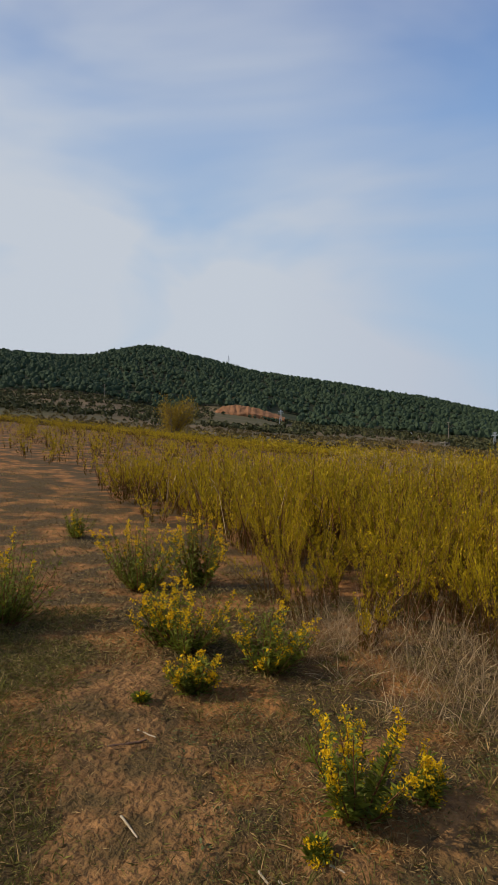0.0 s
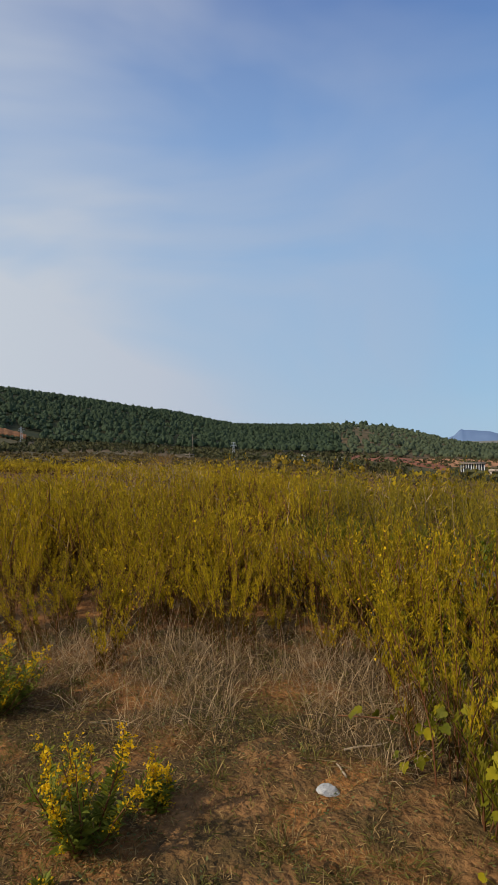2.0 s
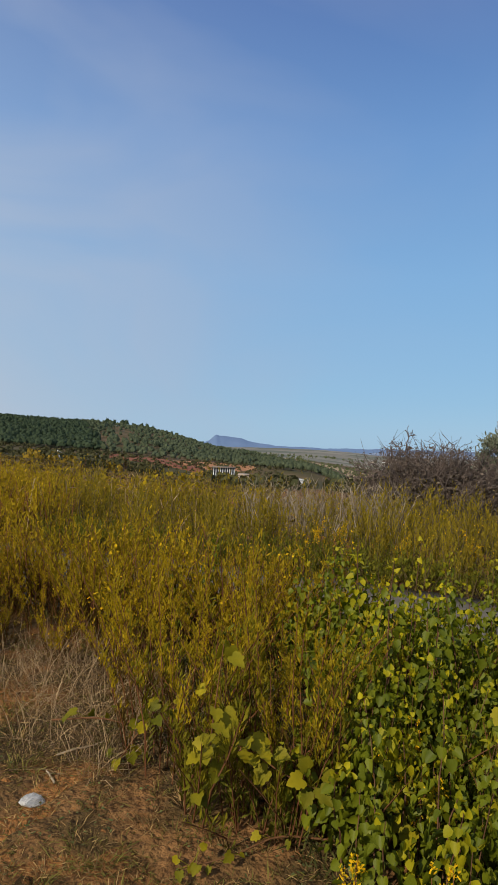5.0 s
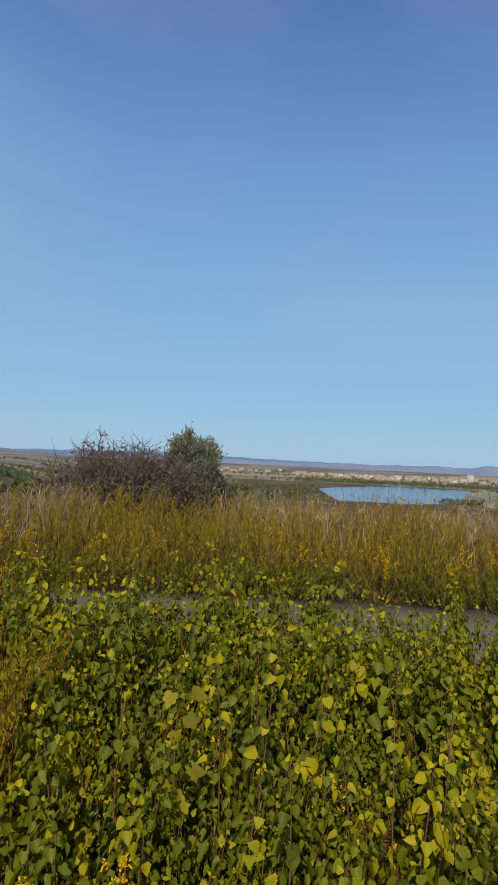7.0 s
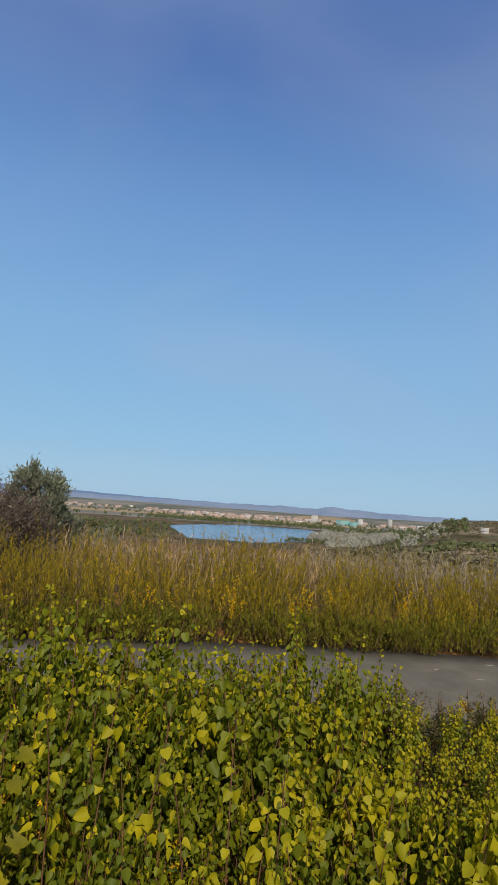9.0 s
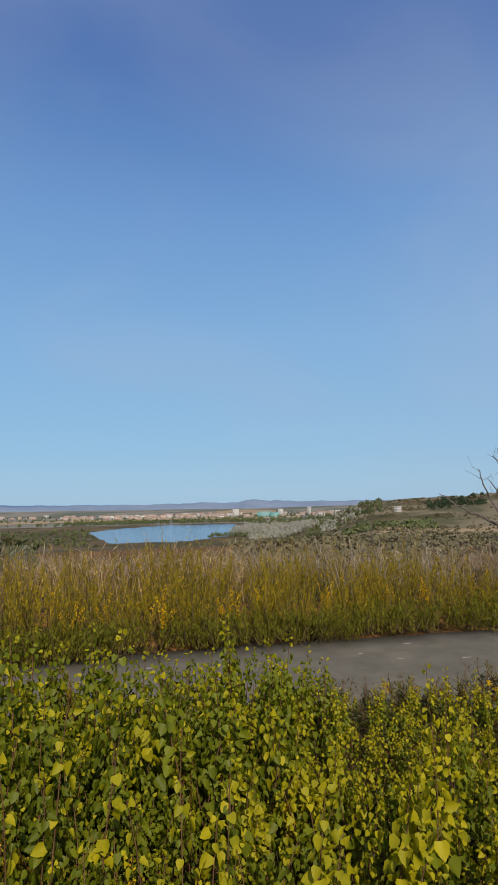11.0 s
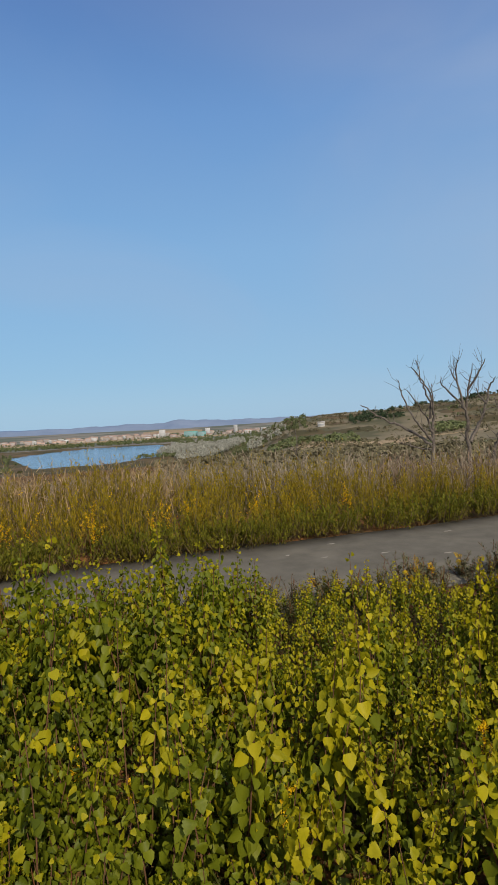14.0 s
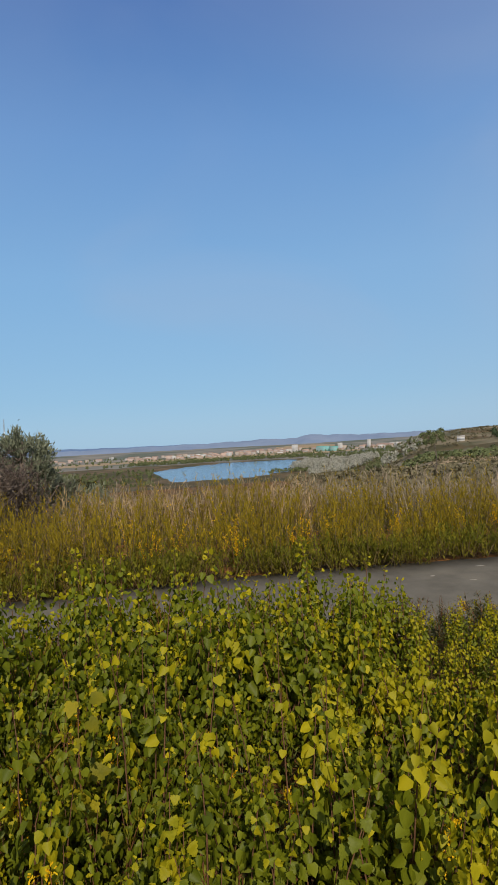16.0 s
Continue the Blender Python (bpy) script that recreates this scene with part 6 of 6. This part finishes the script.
def build_groves():
    rng = np.random.default_rng(141)
    silver = [crown(150 + q, 7.5, 6.0, 44, 0.05, 0.22) for q in range(3)]
    green = [crown(160 + q, 7.0, 5.5, 24, 0.05, 0.36) for q in range(3)]
    low = [crown(170 + q, 2.4, 3.2, 14, 0.0, 0.4) for q in range(3)]

    def patch(name, n, az0, az1, r0, r1, kinds, mat, label, category, lo=0.7, hi=1.3, thin=-9):
        az = rng.uniform(az0, az1, n)
        r = rng.uniform(r0, r1, n)
        x, y = polar(az, r)
        keep = (waves(x, y, (r1 - r0) * 0.5 + 20, 177) > thin) & (height(x, y) > LAKE_Z + 0.3)
        wood(name, x[keep], y[keep], kinds, int(rng.integers(1e6)), [mat, M_twig_dark], label, category, lo, hi)

    patch("silver_grove", 330, 95.2, 103.0, 900, 1180, silver, M_silver, "grove of pale silver-grey poplars by the lake", "trees", 1.0, 1.9)
    patch("silver_grove", 150, 96.5, 106.5, 920, 1250, silver, M_silver, "scattered pale silver-grey poplars behind the lake", "trees", 0.8, 1.5, 0.0)
    patch("silver_grove", 220, 97, 103.5, 760, 850, silver, M_silver, "pale grey willows below the bank", "trees", 0.8, 1.5)
    patch("silver_grove", 36, 104, 107.5, 420, 560, silver, M_silver, "grey bare trees at the foot of the slope", "trees", 0.6, 1.0)
    patch("green_grove", 150, 92.5, 104, 850, 900, green, M_grove, "dark green trees along the lake shore", "trees", 0.7, 1.1)
    patch("green_grove", 700, 97, 117, 1150, 1700, green, M_grove, "olive-green woods behind the lake", "trees", 0.8, 1.5)
    patch("shore_trees", 520, 80, 97.5, 1530, 1760, green, M_grove, "dark green trees on the far lake shore", "trees", 0.8, 1.4)
    patch("shore_trees", 260, 70, 82.5, 700, 1200, green, M_grove, "olive-green trees at the lake's end", "trees", 0.7, 1.3)
    patch("shore_trees", 90, 75.5, 83, 330, 520, green, M_scrub, "brownish scrub trees before the lake", "trees", 0.5, 0.9)
    patch("green_grove", 170, 102.5, 109.5, 430, 640, green, M_grove, "grey-green trees at the foot of the slope", "trees", 0.4, 0.8)
    patch("slope_trees", 170, 100.5, 107.5, 470, 720, silver, M_slope, "grey-brown trees at the foot of the slope", "trees", 0.3, 0.7)
    patch("green_grove", 130, 100.5, 107.0, 500, 760, green, M_grove, "olive-green trees at the foot of the slope", "trees", 0.3, 0.7)
    patch("green_grove", 150, 106, 114.5, 300, 380, low, M_grove, "low green shrubs on the slope", "shrubs", 0.9, 1.5)
    patch("green_grove", 60, 121, 124, 330, 372, low, M_grove, "low green shrubs on the slope", "shrubs", 0.9, 1.4)
    patch("pine_grove", 110, 113.6, 118.5, 430, 505, green, M_pine, "dark green pine grove on the spur", "trees", 0.45, 0.8)
    patch("pine_grove", 160, 119.5, 136, 545, 575, low, M_pine, "dark shrubs along the ridge of the slope", "shrubs", 1.0, 2.0, -0.3)
    patch("slope_scrub", 4200, 103, 140, 150, 600, low, M_slope, "grey and olive-brown scrub scattered over the dry slopes", "scrub", 0.3, 0.9, -0.5)
    patch("slope_scrub", 1500, 95, 142, 24, 165, low, M_slope, "grey-brown bushes on the ground below the bank", "scrub", 0.22, 0.55, -0.8)
    patch("green_shrubs", 420, 103, 136, 190, 540, low, M_grove, "clumps of green shrubs on the dry slopes", "shrubs", 0.5, 1.1, 0.35)
    patch("valley_scrub", 800, 44, 77, 90, 620, low, M_scrub, "dry scrub on the land falling to the valley", "scrub", 0.6, 1.2, -0.2)
    patch("valley_scrub", 420, 77, 104, 430, 620, low, M_scrub, "dry scrub on the land above the lake", "scrub", 0.4, 0.8, -0.2)
    patch("valley_trees", 1500, 46, 116, 1500, 2700, green, M_grove, "scattered trees over the valley floor", "trees", 0.8, 1.6, 0.0)
    patch("valley_trees", 420, 45, 60, 500, 1400, green, M_grove, "trees on the northern valley side", "trees", 0.7, 1.3, -0.2)
    # yellowing poplars and grey trees behind the field
    patch("yellow_trees", 20, 26.5, 36, 122, 155, green, M_autumn, "yellowing trees behind the field", "trees", 0.25, 0.5)
    patch("grey_trees", 30, 27, 40, 125, 165, silver, M_scrub, "grey-green trees behind the field", "trees", 0.35, 0.65)
    patch("yellow_trees", 10, 38, 50, 110, 140, green, M_autumn, "yellow-green bushes behind the field", "bushes", 0.25, 0.4)


build_groves()


# ---- buildings ----
# White walls, brick walls and roofs are muted: town haze put into their colours.
M_pale_wall = material("hazed_white_wall", (0.46, 0.44, 0.42), (0.60, 0.58, 0.56), 0.02, 0.85, 0, obj_random=0.6)
M_tan_wall = material("tan_wall", (0.34, 0.26, 0.20), (0.48, 0.39, 0.31), 0.02, 0.85, 0, obj_random=0.6)
M_pink_wall = material("hazed_brick_wall", (0.42, 0.29, 0.23), (0.54, 0.39, 0.32), 0.02, 0.85, 0, obj_random=0.6)
M_roof = material("hazed_roof_tile", (0.28, 0.19, 0.15), (0.40, 0.29, 0.23), 0.05, 0.85, 0, obj_random=0.5)
M_turq = material("turquoise_wall", (0.12, 0.33, 0.33), (0.18, 0.44, 0.43), 0.05, 0.6, 0)
M_pane = material("far_window", (0.30, 0.32, 0.34), (0.40, 0.42, 0.44), 0.1, 0.3, 0)
M_glass = material("dark_window", (0.03, 0.04, 0.05), (0.07, 0.08, 0.10), 0.1, 0.2, 0)


def building(az, r, wide, deep, el, wall, storeys, label, category="building", group="town buildings", hip=True, turn=0.0, name="town_house"):
    foot, across, away = facing(az, r)
    h = max(3.0, top_z(r, el) - foot[2]) if el is not None else storeys * 3.1
    ob = thing(name, foot, label, category, group)
    ob.rotation_euler = (0, 0, -radians(az) + turn)
    g = Geo()
    block(g, -wide / 2, wide / 2, -deep / 2, deep / 2, -2, h)
    part("wall", g, wall, ob)
    rf = Geo()
    if hip:
        o = 0.5
        v = [(-wide / 2 - o, -deep / 2 - o, h + 0.02), (wide / 2 + o, -deep / 2 - o, h + 0.02), (wide / 2 + o, deep / 2 + o, h + 0.02), (-wide / 2 - o, deep / 2 + o, h + 0.02), (-wide / 2 + deep * 0.4, 0, h + deep * 0.18), (wide / 2 - deep * 0.4, 0, h + deep * 0.18)]
        rf.add(v, [(0, 1, 5, 4), (2, 3, 4, 5)])
        rf.add(v, [(1, 2, 5), (3, 0, 4), (0, 2, 1), (0, 3, 2)])
    else:
        block(rf, -wide / 2 - 0.2, wide / 2 + 0.2, -deep / 2 - 0.2, deep / 2 + 0.2, h + 0.02, h + 0.8)
    part("roof", rf, M_roof if hip else wall, ob)
    n = max(1, int((h - 1) / 3.1))
    for s in range(n):
        z = 1.0 + s * (h - 1) / n
        part_w = Geo()
        block(part_w, -wide * 0.46, wide * 0.46, -deep / 2 - 0.12, -deep / 2 - 0.04, z, z + 1.3)
        part("ribbon_window", part_w, M_pane, ob)
    return ob


def build_town():
    rng = np.random.default_rng(161)
    for k in range(240):
        az = float(rng.choice([rng.uniform(80, 112), rng.uniform(58, 82), rng.uniform(84, 96)], p=[0.55, 0.15, 0.3]))
        r = rng.uniform(2080, 2500) if az > 80 else rng.uniform(2200, 2900)
        q = rng.uniform()
        wall, lab = ((M_pale_wall, "white apartment block in the distant town"), (M_tan_wall, "tan apartment block in the distant town"), (M_pink_wall, "brick-red apartment block in the distant town"))[0 if q < 0.22 else 1 if q < 0.66 else 2]
        building(az, r, rng.uniform(10, 26), rng.uniform(9, 13), None, wall, int(rng.integers(2, 5)), lab, hip=q > 0.15, turn=rng.uniform(-0.4, 0.4))
    building(95.8, 2150, 22, 18, -0.55, M_pale_wall, 0, "tall white tower block in the distant town", hip=False)
    building(98.5, 2050, 46, 20, -0.82, M_turq, 0, "turquoise glass-fronted block in the distant town", hip=False)
    building(99.5, 2040, 30, 20, -0.9, M_turq, 0, "turquoise glass-fronted block in the distant town", hip=False)
    building(100.1, 2300, 18, 16, -0.6, M_pale_wall, 0, "white tower block in the distant town", hip=False)
    building(102.8, 2250, 14, 14, -0.42, M_pale_wall, 0, "white tower block in the distant town", hip=False)
    building(105.5, 1500, 24, 10, None, M_white, 1, "white farm building among the trees", hip=False)
    building(111.0, seen_at(111.0, -1.0, 200), 5, 4, -0.95, M_pale_wall, 1, "small white house on the slope", hip=False)
    # farm sheds behind the field
    building(49.8, 240, 5.5, 4, -3.05, M_white, 1, "low white shed with a dark opening", "shed", "sheds beyond the field", False, name="shed")
    building(51.6, 250, 4.0, 4, -3.1, M_white, 1, "low white shed beyond the field", "shed", "sheds beyond the field", False, name="shed")
    building(28.9, 170, 2.2, 3, -1.75, M_white, 1, "small white hut among yellow trees", "shed", "sheds beyond the field", False, name="shed")
    building(32.6, 170, 1.2, 2, -1.8, M_white, 1, "small white hut among yellow trees", "shed", "sheds beyond the field", False, name="shed")
    # open barn with pale posts
    foot, across, away = facing(44.4, 250)
    h = top_z(250, -2.1) - foot[2]
    ob = thing("barn", foot, "dark open barn with a row of pale posts", "barn")
    ob.rotation_euler = (0, 0, -radians(44.4))
    g = Geo()
    block(g, -4.6, 4.6, 0.5, 6, -3, h - 0.5)
    part("wall", g, M_glass, ob)
    g = Geo()
    block(g, -4.9, 4.9, -0.4, 6.3, h - 0.5, h)
    part("roof", g, M_wood, ob)
    for k in range(10):
        g = Geo()
        block(g, -4.4 + k * 0.95, -4.1 + k * 0.95, 0.0, 0.3, -3, h - 0.51)
        part("post", g, M_silver_post, ob)
    building(46.3, 252, 4.5, 4, -2.85, M_tan_wall, 1, "plain tan shed beside the barn", "shed", "sheds beyond the field", False, name="shed")


M_silver_post = material("pale_post", (0.45, 0.46, 0.46), (0.62, 0.63, 0.62), 1, 0.7, 0)
build_town()


# ---- far mountains ----
def build_mountains():
    rng = np.random.default_rng(171)
    # Distance haze is put into both base colours as blue.
    m_far = material("hazed_mountain", (0.125, 0.19, 0.31), (0.165, 0.24, 0.37), 0.002, 1.0, 0)
    m_mid = material("hazed_hills", (0.18, 0.235, 0.33), (0.25, 0.30, 0.385), 0.004, 1.0, 0)

    def ridge(name, az, el, r, mat, label, deep, rough):
        a = np.linspace(az[0], az[-1], int((az[-1] - az[0]) * 6) + 2)
        e = np.interp(a, az, el) + rough * (np.sin(a * 1.7 + 1) + 0.6 * np.sin(a * 4.3) + 0.3 * np.sin(a * 11.7))
        rows = []
        for t in np.linspace(0, 1, 7):
            rr = r + deep * t
            x, y = polar(a, rr + 3 * np.sin(a * 9 + t * 5))
            rows.append(np.stack([x, y, -60 + (61.6 + (r + deep) * np.tan(np.radians(e))) * math.sin(t * math.pi / 2) ** 1.2], -1))
        v = np.array(rows)
        n, k = v.shape[:2]
        i, j = np.meshgrid(np.arange(n - 1), np.arange(k - 1), indexing="ij")
        g = Geo()
        g.add(v.reshape(-1, 3), np.stack([i * k + j, i * k + j + 1, (i + 1) * k + j + 1, (i + 1) * k + j], -1).reshape(-1, 4))
        tagged(part(name, g, mat, smooth=True), label, "mountains", kind="structure")

    ridge("backdrop_mountains", (36, 41.5, 42.9, 43.4, 43.8, 44.6, 46.0, 47.0, 49.0, 54, 60, 66, 70, 78, 86, 92), (-0.6, -0.2, 0.45, 1.0, 0.88, 0.82, 0.7, 0.4, 0.15, 0.1, 0.25, 0.35, 0.3, 0.12, 0.05, -0.2), 4350, m_far, "mountains on the horizon, coloured blue for haze", 480, 0.02)
    ridge("backdrop_hills", (50, 60, 70, 80, 88, 93, 96, 97.5, 99, 103, 110, 125, 140), (-0.5, -0.1, 0.0, 0.0, 0.05, 0.15, 0.1, 0.42, 0.25, 0.12, 0.1, 0.1, 0.0), 3700, m_mid, "hills behind the town, coloured grey-blue for haze", 650, 0.03)


build_mountains()


# ---- grey herbs between the thicket and the path ----
def build_herbs():
    rng = np.random.default_rng(181)
    kinds = [flowering(560 + q, 10, (0.34, 0.26, 0.42)[q], 0.2, 34, 0.04) for q in range(3)]
    meshes = kinds_to_meshes(kinds, ("foliage", "stem", "flower_head"), [M_grey_herb, M_stem, M_flower])
    x, y = sown(rng, 700, 98, 134, 4.0, 7.0, 0.17)
    keep = (road_side(x, y) < -1.15) & (road_side(x, y) > -1.75)
    for i, (px, py) in enumerate(zip(x[keep][:60], y[keep][:60])):
        plant("grey_herb", meshes[i % 3], px, py, rng, rng.uniform(0.7, 1.2), "small grey-green bushy herb beside the path", "herb", "grey herbs by the path")


M_grey_herb = material("grey_herb_leaf", (0.08, 0.075, 0.035), (0.22, 0.20, 0.10), 3, 0.8, 0, island=0.7, through_light=0.2)
build_herbs()
